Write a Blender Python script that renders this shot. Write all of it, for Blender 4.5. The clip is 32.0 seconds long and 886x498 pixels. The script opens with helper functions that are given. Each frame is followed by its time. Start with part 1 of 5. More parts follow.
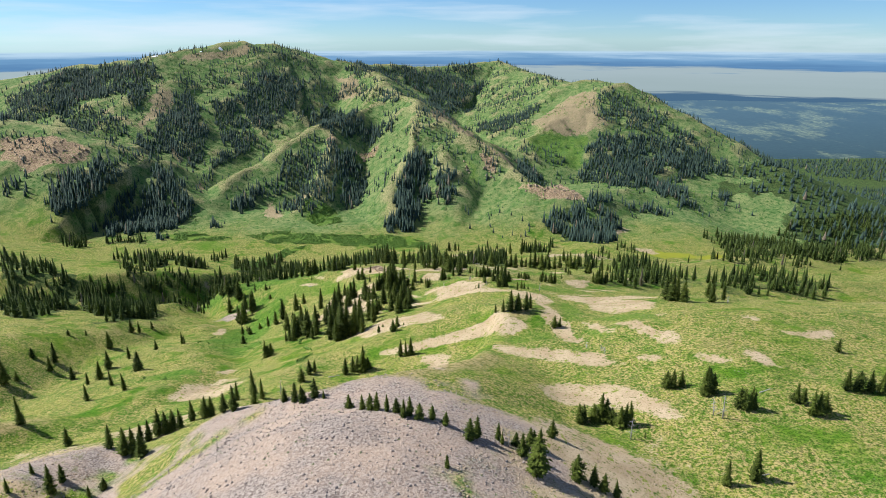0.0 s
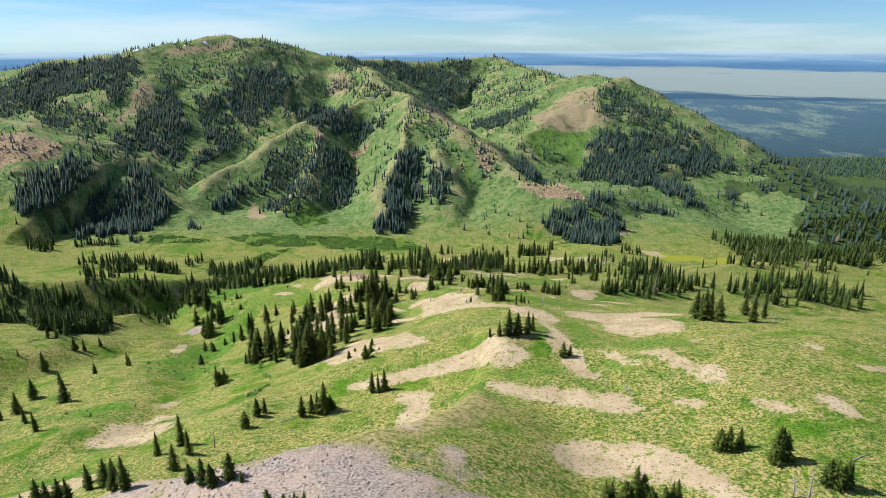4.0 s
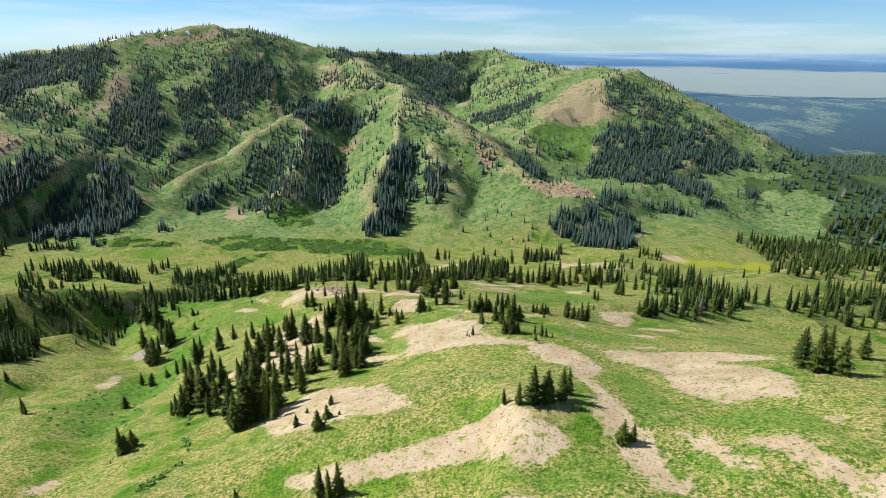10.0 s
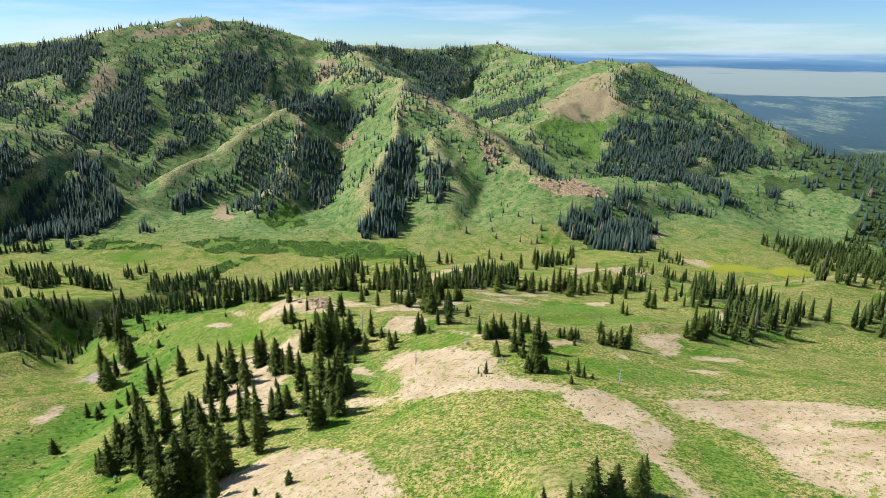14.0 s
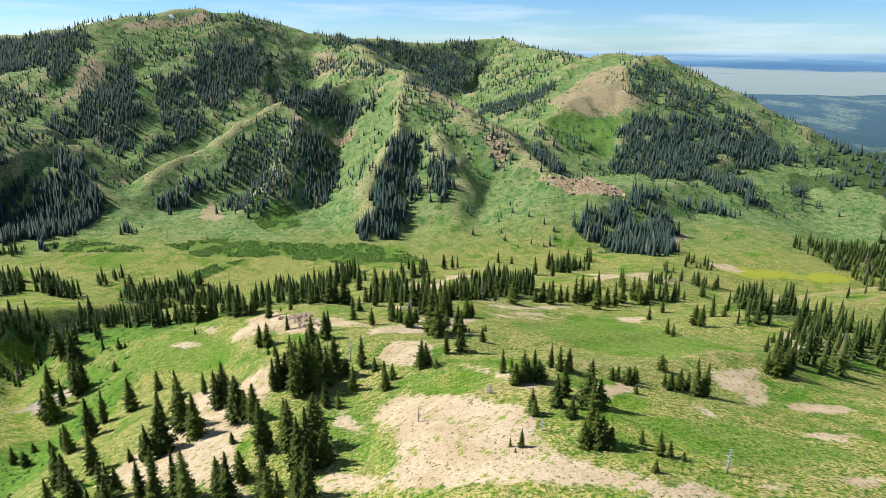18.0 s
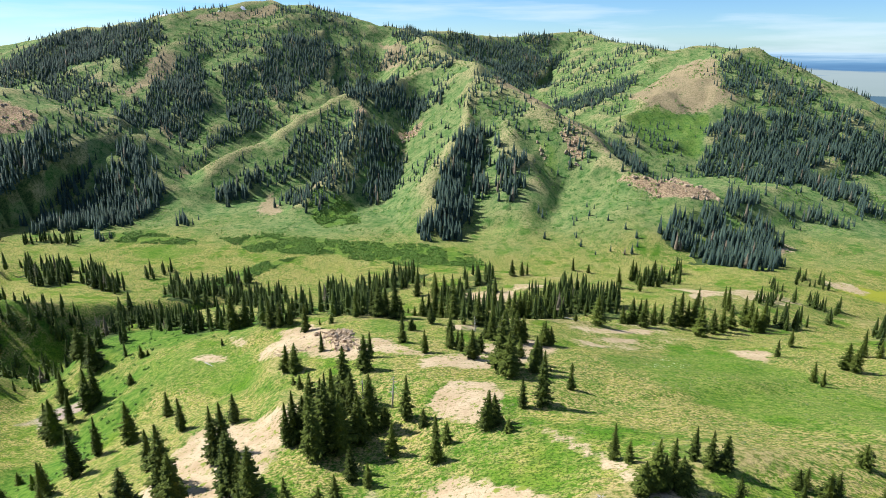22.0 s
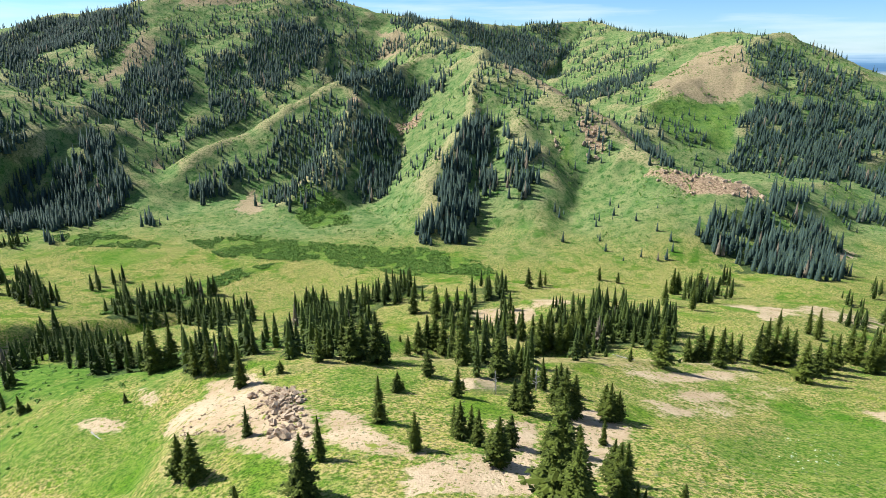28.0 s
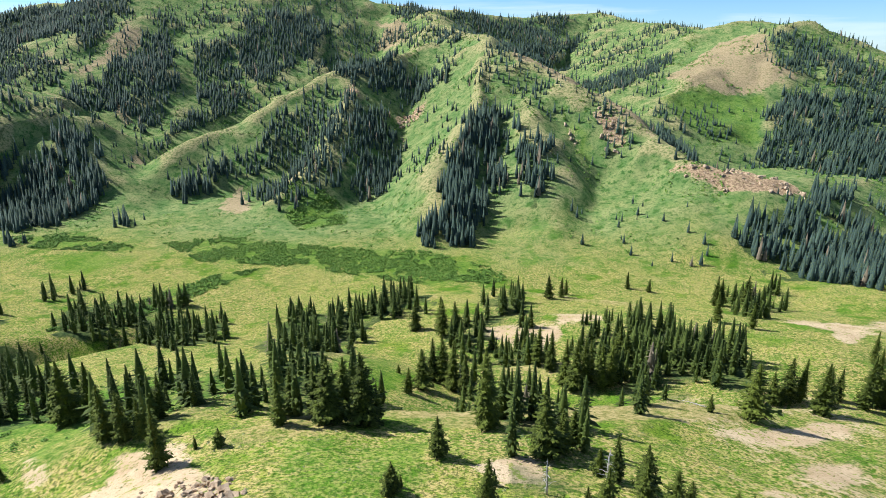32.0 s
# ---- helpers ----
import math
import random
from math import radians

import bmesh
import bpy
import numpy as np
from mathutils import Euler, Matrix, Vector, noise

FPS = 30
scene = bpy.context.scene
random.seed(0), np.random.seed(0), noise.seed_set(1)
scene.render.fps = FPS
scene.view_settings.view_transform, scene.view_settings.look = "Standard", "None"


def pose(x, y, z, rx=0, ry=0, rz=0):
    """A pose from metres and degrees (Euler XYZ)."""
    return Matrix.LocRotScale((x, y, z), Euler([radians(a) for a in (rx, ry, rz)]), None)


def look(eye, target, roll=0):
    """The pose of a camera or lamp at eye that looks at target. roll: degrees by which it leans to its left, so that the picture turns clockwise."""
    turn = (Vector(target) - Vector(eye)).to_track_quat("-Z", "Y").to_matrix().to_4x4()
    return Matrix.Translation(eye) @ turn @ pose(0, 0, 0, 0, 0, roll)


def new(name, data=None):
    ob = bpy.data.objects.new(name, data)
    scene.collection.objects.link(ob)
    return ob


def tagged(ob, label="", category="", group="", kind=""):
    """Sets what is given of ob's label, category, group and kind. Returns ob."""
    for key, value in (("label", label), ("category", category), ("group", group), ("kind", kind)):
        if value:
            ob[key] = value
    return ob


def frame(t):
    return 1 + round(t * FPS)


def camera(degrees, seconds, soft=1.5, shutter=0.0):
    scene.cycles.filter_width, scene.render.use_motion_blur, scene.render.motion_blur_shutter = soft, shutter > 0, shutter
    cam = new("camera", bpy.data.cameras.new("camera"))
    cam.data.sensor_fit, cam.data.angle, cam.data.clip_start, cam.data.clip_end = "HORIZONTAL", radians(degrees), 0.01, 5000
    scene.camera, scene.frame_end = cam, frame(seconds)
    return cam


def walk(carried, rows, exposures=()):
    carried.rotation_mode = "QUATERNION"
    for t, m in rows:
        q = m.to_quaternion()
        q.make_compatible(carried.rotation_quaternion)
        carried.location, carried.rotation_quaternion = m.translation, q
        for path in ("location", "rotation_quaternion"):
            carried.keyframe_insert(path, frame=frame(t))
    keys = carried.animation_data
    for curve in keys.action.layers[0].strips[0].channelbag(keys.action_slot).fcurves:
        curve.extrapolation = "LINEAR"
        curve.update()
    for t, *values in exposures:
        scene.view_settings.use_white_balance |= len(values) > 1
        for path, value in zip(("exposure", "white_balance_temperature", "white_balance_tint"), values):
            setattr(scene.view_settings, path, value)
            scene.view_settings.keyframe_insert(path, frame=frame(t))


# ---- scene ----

# The flight: a slow, straight glide down the ridge, with one turn to the left on the way.
cam = camera(71.5, 32.0, 0.6)
PATH = [
    (0, (0.76, -0.31, 299.91), 71.25, -0.11),
    (3, (5.90, 44.43, 288.00), 71.25, -0.38),
    (6, (9.03, 89.23, 275.94), 71.25, -0.53),
    (9, (10.55, 134.11, 263.74), 71.25, -0.60),
    (13, (10.57, 194.05, 247.24), 71.25, -0.51),
    (16.5, (9.02, 246.59, 232.61), 71.25, -0.34),
    (17.6, (8.25, 263.12, 227.96), 71.25, -0.30),
    (18.1, (7.86, 270.64, 225.85), 71.25, -0.20),
    (18.5, (7.53, 276.66, 224.15), 71.25, 0.32),
    (19, (7.09, 284.18, 222.03), 71.25, 1.15),
    (20, (6.13, 299.23, 217.77), 71.25, 2.84),
    (21, (5.06, 314.28, 213.50), 71.25, 4.53),
    (21.7, (4.24, 324.83, 210.50), 71.25, 5.70),
    (22.1, (3.75, 330.85, 208.78), 71.25, 6.10),
    (22.6, (3.10, 338.39, 206.63), 71.25, 6.18),
    (23.5, (1.86, 351.96, 202.74), 71.25, 6.19),
    (25.5, (-1.29, 382.13, 194.07), 71.25, 6.16),
    (28, (-6.07, 419.89, 183.14), 71.25, 6.22),
    (30, (-10.68, 450.13, 174.32), 71.25, 6.28),
    (32, (-16.11, 480.40, 165.44), 71.25, 6.34),
]
walk(cam, [(t, pose(*eye, tilt, 0, turn)) for t, eye, tilt, turn in PATH], [(0, 0.47, 6100, 10), (13, 0.55, 6100, 10), (32, 0.82, 6100, 10)])

# ---------------------------------------------------------------- light
SUN_WAY = Vector((-0.94, 0.27, 0.93)).normalized()      # towards the sun
sky_world = bpy.data.worlds.new("sky")
scene.world = sky_world
sky_world.use_nodes = True
wn, wl = sky_world.node_tree.nodes, sky_world.node_tree.links
sky_tex = wn.new("ShaderNodeTexSky")
sky_tex.sky_type = "NISHITA"
sky_tex.sun_disc = False
sky_tex.sun_elevation = math.asin(SUN_WAY.z)
sky_tex.sun_rotation = math.atan2(SUN_WAY.x, SUN_WAY.y)
sky_tex.altitude = 2400
sky_tex.air_density, sky_tex.dust_density, sky_tex.ozone_density = 1.0, 0.0, 3.0


def world_node(kind, **inputs):
    nd = wn.new("ShaderNode" + kind)
    for k, v in inputs.items():
        nd.inputs[k.replace("_", " ")].default_value = v
    return nd


def world_ramp(source, stops):
    nd = wn.new("ShaderNodeValToRGB")
    while len(nd.color_ramp.elements) < len(stops):
        nd.color_ramp.elements.new(1.0)
    for el, (at, col) in zip(nd.color_ramp.elements, stops):
        el.position, el.color = at, (*col, 1)
    wl.new(source, nd.inputs[0])
    return nd.outputs[0]


way = wn.new("ShaderNodeTexCoord").outputs["Generated"]
cut = wn.new("ShaderNodeSeparateXYZ")
wl.new(way, cut.inputs[0])
# thin streaks of cloud, long across and low over the horizon
stretch = wn.new("ShaderNodeMapping")
stretch.inputs["Scale"].default_value = (2.2, 2.2, 26)
wl.new(way, stretch.inputs[0])
streak = world_node("TexNoise", Scale=1.3, Detail=7.0, Roughness=0.55)
wl.new(stretch.outputs[0], streak.inputs["Vector"])
cloud = world_ramp(streak.outputs[0], [(0.47, (0, 0, 0)), (0.70, (0.62, 0.62, 0.62))])
veil = wn.new("ShaderNodeMixRGB")
wl.new(cloud, veil.inputs[0])
clear = wn.new("ShaderNodeMixRGB")
clear.blend_type = "MULTIPLY"
clear.inputs[0].default_value = 1.0
clear.inputs[2].default_value = (0.88, 1.16, 1.42, 1)
wl.new(sky_tex.outputs[0], clear.inputs[1])
wl.new(clear.outputs[0], veil.inputs[1])
veil.inputs[2].default_value = (10.2, 11.2, 11.9, 1)
# the far plains under the horizon, veiled by air
flat = wn.new("ShaderNodeMapping")
flat.inputs["Scale"].default_value = (5, 5, 150)
wl.new(way, flat.inputs[0])
lie = world_node("TexNoise", Scale=1.0, Detail=5.0, Roughness=0.6)
wl.new(flat.outputs[0], lie.inputs["Vector"])
shift = world_node("Math")
shift.operation = "MULTIPLY_ADD"
wl.new(lie.outputs[0], shift.inputs[0])
shift.inputs[1].default_value = 0.03
wl.new(cut.outputs[2], shift.inputs[2])
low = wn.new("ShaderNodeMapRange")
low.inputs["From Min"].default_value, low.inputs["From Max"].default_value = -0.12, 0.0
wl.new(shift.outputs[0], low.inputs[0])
# plains drawn into the sky dome, the haze already in their band colours
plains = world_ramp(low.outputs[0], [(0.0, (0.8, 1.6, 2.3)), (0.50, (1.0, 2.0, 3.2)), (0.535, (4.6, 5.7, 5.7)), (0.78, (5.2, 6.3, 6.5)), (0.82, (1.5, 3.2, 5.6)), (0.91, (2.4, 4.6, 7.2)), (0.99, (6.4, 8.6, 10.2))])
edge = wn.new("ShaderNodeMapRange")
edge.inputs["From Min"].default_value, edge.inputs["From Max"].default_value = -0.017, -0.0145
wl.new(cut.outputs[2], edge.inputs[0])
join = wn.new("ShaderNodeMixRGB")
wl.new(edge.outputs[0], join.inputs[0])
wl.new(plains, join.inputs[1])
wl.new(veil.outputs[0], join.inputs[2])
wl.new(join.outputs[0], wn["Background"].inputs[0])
wn["Background"].inputs[1].default_value = 0.057
sun_lamp = new("sun", bpy.data.lights.new("sun", "SUN"))
sun_lamp.data.energy = 5.0
sun_lamp.data.angle = radians(0.53)
sun_lamp.data.color = (1.0, 0.965, 0.91)
sun_lamp.matrix_world = look((0, 0, 0), -SUN_WAY)


# ---------------------------------------------------------------- materials
class Shade:
    """A small hand for node materials."""

    def __init__(self, name, rough=0.9):
        self.mat = bpy.data.materials.new(name)
        self.mat.use_nodes = True
        self.n, self.l = self.mat.node_tree.nodes, self.mat.node_tree.links
        self.bsdf = self.n["Principled BSDF"]
        self.bsdf.inputs["Roughness"].default_value = rough
        self.bsdf.inputs["Specular IOR Level"].default_value = 0.2
        self.place = self.n.new("ShaderNodeNewGeometry").outputs["Position"]

    def put(self, socket, value):
        if hasattr(value, "is_linked"):
            self.l.new(value, socket)
        else:
            socket.default_value = (*value, 1) if isinstance(value, tuple) and len(value) == 3 else value

    def noise(self, size, detail=4.0, rough=0.6, vector=None, stretch=None):
        nd = self.n.new("ShaderNodeTexNoise")
        nd.inputs["Scale"].default_value, nd.inputs["Detail"].default_value, nd.inputs["Roughness"].default_value = 1 / size, detail, rough
        at = vector or self.place
        if stretch:
            mp = self.n.new("ShaderNodeMapping")
            mp.inputs["Scale"].default_value = stretch
            self.l.new(at, mp.inputs[0])
            at = mp.outputs[0]
        self.l.new(at, nd.inputs["Vector"])
        return nd.outputs[0]

    def attr(self, name):
        nd = self.n.new("ShaderNodeAttribute")
        nd.attribute_name = name
        return nd.outputs["Fac"]

    def cut(self, axis):
        nd = self.n.new("ShaderNodeSeparateXYZ")
        self.l.new(self.place, nd.inputs[0])
        return nd.outputs[axis]

    def step(self, value, low, high):
        nd = self.n.new("ShaderNodeMapRange")
        nd.interpolation_type = "SMOOTHSTEP"
        self.put(nd.inputs[0], value)
        nd.inputs[1].default_value, nd.inputs[2].default_value = low, high
        return nd.outputs[0]

    def math(self, op, a, b=0.0, c=0.0):
        nd = self.n.new("ShaderNodeMath")
        nd.operation = op
        for socket, v in zip(nd.inputs, (a, b, c)):
            self.put(socket, v)
        return nd.outputs[0]

    def mix(self, fac, a, b):
        nd = self.n.new("ShaderNodeMixRGB")
        for socket, v in zip(nd.inputs, (fac, a, b)):
            self.put(socket, v)
        return nd.outputs[0]

    def bump(self, value, depth, strength=1.0):
        nd = self.n.new("ShaderNodeBump")
        nd.inputs["Strength"].default_value, nd.inputs["Distance"].default_value = strength, depth
        self.l.new(value, nd.inputs["Height"])
        self.l.new(nd.outputs[0], self.bsdf.inputs["Normal"])

    def colour(self, value):
        self.put(self.bsdf.inputs["Base Color"], value)
        return self.mat


def ground_material():
    s = Shade("mountain_ground", 1.0)
    s.bsdf.inputs["Specular IOR Level"].default_value = 0.06
    wide, mid, fine, grit = s.noise(90, 5), s.noise(14, 5, 0.65), s.noise(2.6, 5, 0.7), s.noise(0.7, 3, 0.7)
    tuft, clump = s.noise(1.3, 3, 0.75), s.noise(4.5, 4, 0.7)
    grass = s.mix(s.step(wide, 0.36, 0.64), (0.082, 0.185, 0.013), (0.152, 0.236, 0.021))
    grass = s.mix(s.step(mid, 0.38, 0.66), grass, (0.255, 0.275, 0.046))
    grass = s.mix(s.step(fine, 0.52, 0.36), grass, s.mix(0.65, grass, (0.045, 0.120, 0.009)))
    straw = s.math("MULTIPLY", s.step(tuft, 0.42, 0.58), s.step(s.math("MULTIPLY_ADD", mid, 0.8, s.noise(38, 4)), 0.68, 0.94))
    grass = s.mix(s.math("MULTIPLY", straw, 0.85), grass, (0.47, 0.35, 0.150))
    grass = s.mix(s.step(clump, 0.48, 0.36), grass, s.mix(0.5, grass, (0.045, 0.125, 0.009)))
    grass = s.mix(s.step(grit, 0.52, 0.41), grass, s.mix(0.72, grass, (0.022, 0.055, 0.006)))
    dry = s.mix(s.step(fine, 0.35, 0.65), (0.185, 0.180, 0.048), (0.40, 0.310, 0.145))
    dry = s.mix(s.step(tuft, 0.47, 0.38), dry, s.mix(0.6, dry, (0.060, 0.090, 0.014)))
    grass = s.mix(s.step(s.math("MULTIPLY_ADD", mid, 3.0, s.attr("crest")), 2.2, 4.6), grass, dry)
    # mountain grass, paler and bluer with y: distance haze put into its colours
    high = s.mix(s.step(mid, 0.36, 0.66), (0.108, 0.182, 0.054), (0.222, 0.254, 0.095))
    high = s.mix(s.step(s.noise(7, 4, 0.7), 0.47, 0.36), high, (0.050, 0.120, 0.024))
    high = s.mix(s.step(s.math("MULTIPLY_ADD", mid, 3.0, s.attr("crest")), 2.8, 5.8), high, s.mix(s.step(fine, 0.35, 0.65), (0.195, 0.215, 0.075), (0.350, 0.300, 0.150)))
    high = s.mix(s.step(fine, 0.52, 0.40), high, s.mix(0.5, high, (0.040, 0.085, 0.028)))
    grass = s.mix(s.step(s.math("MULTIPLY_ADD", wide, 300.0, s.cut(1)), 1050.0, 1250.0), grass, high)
    lush = s.mix(s.step(fine, 0.35, 0.65), (0.058, 0.155, 0.012), (0.145, 0.240, 0.026))
    lush = s.mix(s.step(grit, 0.52, 0.41), lush, s.mix(0.7, lush, (0.026, 0.085, 0.008)))
    lush = s.mix(s.step(mid, 0.48, 0.66), lush, s.mix(0.45, lush, grass))
    col = s.mix(s.step(s.math("MULTIPLY_ADD", mid, 1.3, s.attr("lush")), 0.95, 1.5), grass, lush)
    willow = s.mix(s.step(fine, 0.38, 0.62), (0.055, 0.130, 0.014), (0.130, 0.215, 0.030))
    willow = s.mix(s.step(clump, 0.60, 0.70), willow, (0.30, 0.30, 0.07))
    col = s.mix(s.step(s.math("MULTIPLY_ADD", mid, 1.2, s.attr("willow")), 0.95, 1.5), col, willow)
    col = s.mix(s.step(s.math("MULTIPLY_ADD", fine, 1.0, s.attr("gold")), 1.0, 1.4), col, (0.27, 0.28, 0.03))
    soil = s.mix(s.step(mid, 0.35, 0.65), (0.42, 0.308, 0.182), (0.53, 0.410, 0.262))
    soil = s.mix(s.step(grit, 0.34, 0.56), s.mix(0.35, soil, (0.27, 0.18, 0.09)), soil)
    soil = s.mix(s.step(tuft, 0.43, 0.36), soil, (0.150, 0.150, 0.042))
    soil = s.mix(s.step(s.math("MULTIPLY", clump, s.step(fine, 0.40, 0.60)), 0.47, 0.56), soil, (0.20, 0.235, 0.040))
    soil = s.mix(s.step(s.cut(1), 1000.0, 1150.0), soil, s.mix(s.step(fine, 0.36, 0.60), (0.210, 0.175, 0.085), (0.330, 0.255, 0.150)))
    edge = s.math("MULTIPLY_ADD", clump, 0.9, s.math("MULTIPLY_ADD", fine, 1.2, s.math("MULTIPLY_ADD", mid, 1.0, s.attr("bare"))))
    col = s.mix(s.step(edge, 1.96, 2.30), col, soil)
    stone = s.mix(s.step(grit, 0.36, 0.62), (0.16, 0.122, 0.100), (0.40, 0.335, 0.280))
    stone = s.mix(s.step(mid, 0.35, 0.7), stone, s.mix(0.6, stone, (0.47, 0.34, 0.24)))
    stone = s.mix(s.step(s.math("MULTIPLY", clump, s.step(wide, 0.40, 0.60)), 0.46, 0.56), stone, s.mix(0.6, stone, (0.17, 0.18, 0.07)))
    col = s.mix(s.step(s.math("MULTIPLY_ADD", mid, 0.8, s.attr("gravel")), 0.75, 1.1), col, stone)
    crag = s.mix(s.step(fine, 0.36, 0.62), (0.16, 0.105, 0.065), (0.43, 0.31, 0.185))
    crag = s.mix(s.step(clump, 0.58, 0.66), crag, (0.11, 0.15, 0.03))
    col = s.mix(s.step(s.math("MULTIPLY_ADD", fine, 1.0, s.attr("crag")), 1.0, 1.25), col, crag)
    # litter colours, dark enough to carry the shade of the woods too
    duff_shade = s.mix(s.step(fine, 0.40, 0.62), (0.030, 0.056, 0.018), (0.085, 0.115, 0.034))
    col = s.mix(s.step(s.math("MULTIPLY_ADD", mid, 0.7, s.attr("floor")), 0.70, 1.0), col, duff_shade)
    s.bump(s.math("ADD", s.math("MULTIPLY", fine, 0.5), s.math("ADD", grit, tuft)), 0.45, 0.8)
    return s.colour(col)


def needle_material(name, per_object, dark, light):
    s = Shade(name, 0.75)
    s.bsdf.inputs["Specular IOR Level"].default_value = 0.1
    rand = s.n.new("ShaderNodeObjectInfo").outputs["Random"] if per_object else s.attr("tint")
    bough = s.n.new("ShaderNodeNewGeometry").outputs["Random Per Island"]
    col = s.mix(s.math("MULTIPLY_ADD", rand, 0.45, s.math("MULTIPLY", bough, 0.55)), dark, light)
    col = s.mix(s.step(s.noise(0.8, 3, 0.7), 0.46, 0.64), col, s.mix(0.4, col, (0.135, 0.165, 0.030)))
    if not per_object:
        col = s.mix(s.step(rand, 0.972, 0.985), col, (0.15, 0.125, 0.085))
    return s.colour(col)


def plain_material(name, dark, light, size, rough=0.9, depth=0.05):
    s = Shade(name, rough)
    n = s.noise(size, 6, 0.65)
    col = s.mix(s.step(n, 0.33, 0.67), dark, light)
    col = s.mix(s.step(s.noise(size * 9, 3), 0.4, 0.7), col, s.mix(0.35, col, dark))
    s.bump(n, depth, 0.8)
    return s.colour(col)


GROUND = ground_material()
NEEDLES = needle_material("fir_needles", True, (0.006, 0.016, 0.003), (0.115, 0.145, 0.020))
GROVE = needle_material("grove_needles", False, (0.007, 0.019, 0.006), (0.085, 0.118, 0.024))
# needles of the far woods: blue haze of distance mixed into both colours
FOREST = needle_material("hazed_needles", False, (0.010, 0.025, 0.027), (0.053, 0.090, 0.080))
BARK = plain_material("fir_bark", (0.07, 0.05, 0.038), (0.16, 0.125, 0.10), 0.4)
DEADWOOD = plain_material("weathered_dead_wood", (0.26, 0.23, 0.21), (0.50, 0.47, 0.44), 0.5)
ROCK = plain_material("tan_limestone", (0.25, 0.175, 0.110), (0.52, 0.405, 0.275), 1.1, 0.9, 0.12)
SCREE = plain_material("grey_pink_scree", (0.20, 0.155, 0.13), (0.42, 0.35, 0.30), 0.6, 0.9, 0.06)
LEAVES = plain_material("willow_leaves", (0.060, 0.145, 0.020), (0.200, 0.320, 0.050), 0.7, 0.75, 0.05)
SAGE = plain_material("sagebrush_leaves", (0.09, 0.12, 0.05), (0.24, 0.26, 0.11), 0.5, 0.8, 0.05)
FLOWER = plain_material("pale_flowers", (0.30, 0.40, 0.20), (0.72, 0.74, 0.60), 0.4, 0.9, 0.03)
SNOW = plain_material("old_snow", (0.70, 0.70, 0.70), (0.86, 0.87, 0.89), 2.0, 0.6, 0.05)


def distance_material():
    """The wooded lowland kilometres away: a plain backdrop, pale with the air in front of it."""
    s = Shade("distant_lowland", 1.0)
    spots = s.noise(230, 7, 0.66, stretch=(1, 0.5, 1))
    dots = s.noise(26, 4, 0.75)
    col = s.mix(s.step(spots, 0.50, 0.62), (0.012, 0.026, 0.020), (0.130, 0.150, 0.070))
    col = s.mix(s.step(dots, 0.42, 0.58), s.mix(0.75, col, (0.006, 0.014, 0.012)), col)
    # blue emission, stronger with y, stands in for the haze
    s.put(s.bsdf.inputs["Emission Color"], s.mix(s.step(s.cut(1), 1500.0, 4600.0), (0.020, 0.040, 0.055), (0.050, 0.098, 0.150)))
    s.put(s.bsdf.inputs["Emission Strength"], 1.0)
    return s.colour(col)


DISTANCE = distance_material()

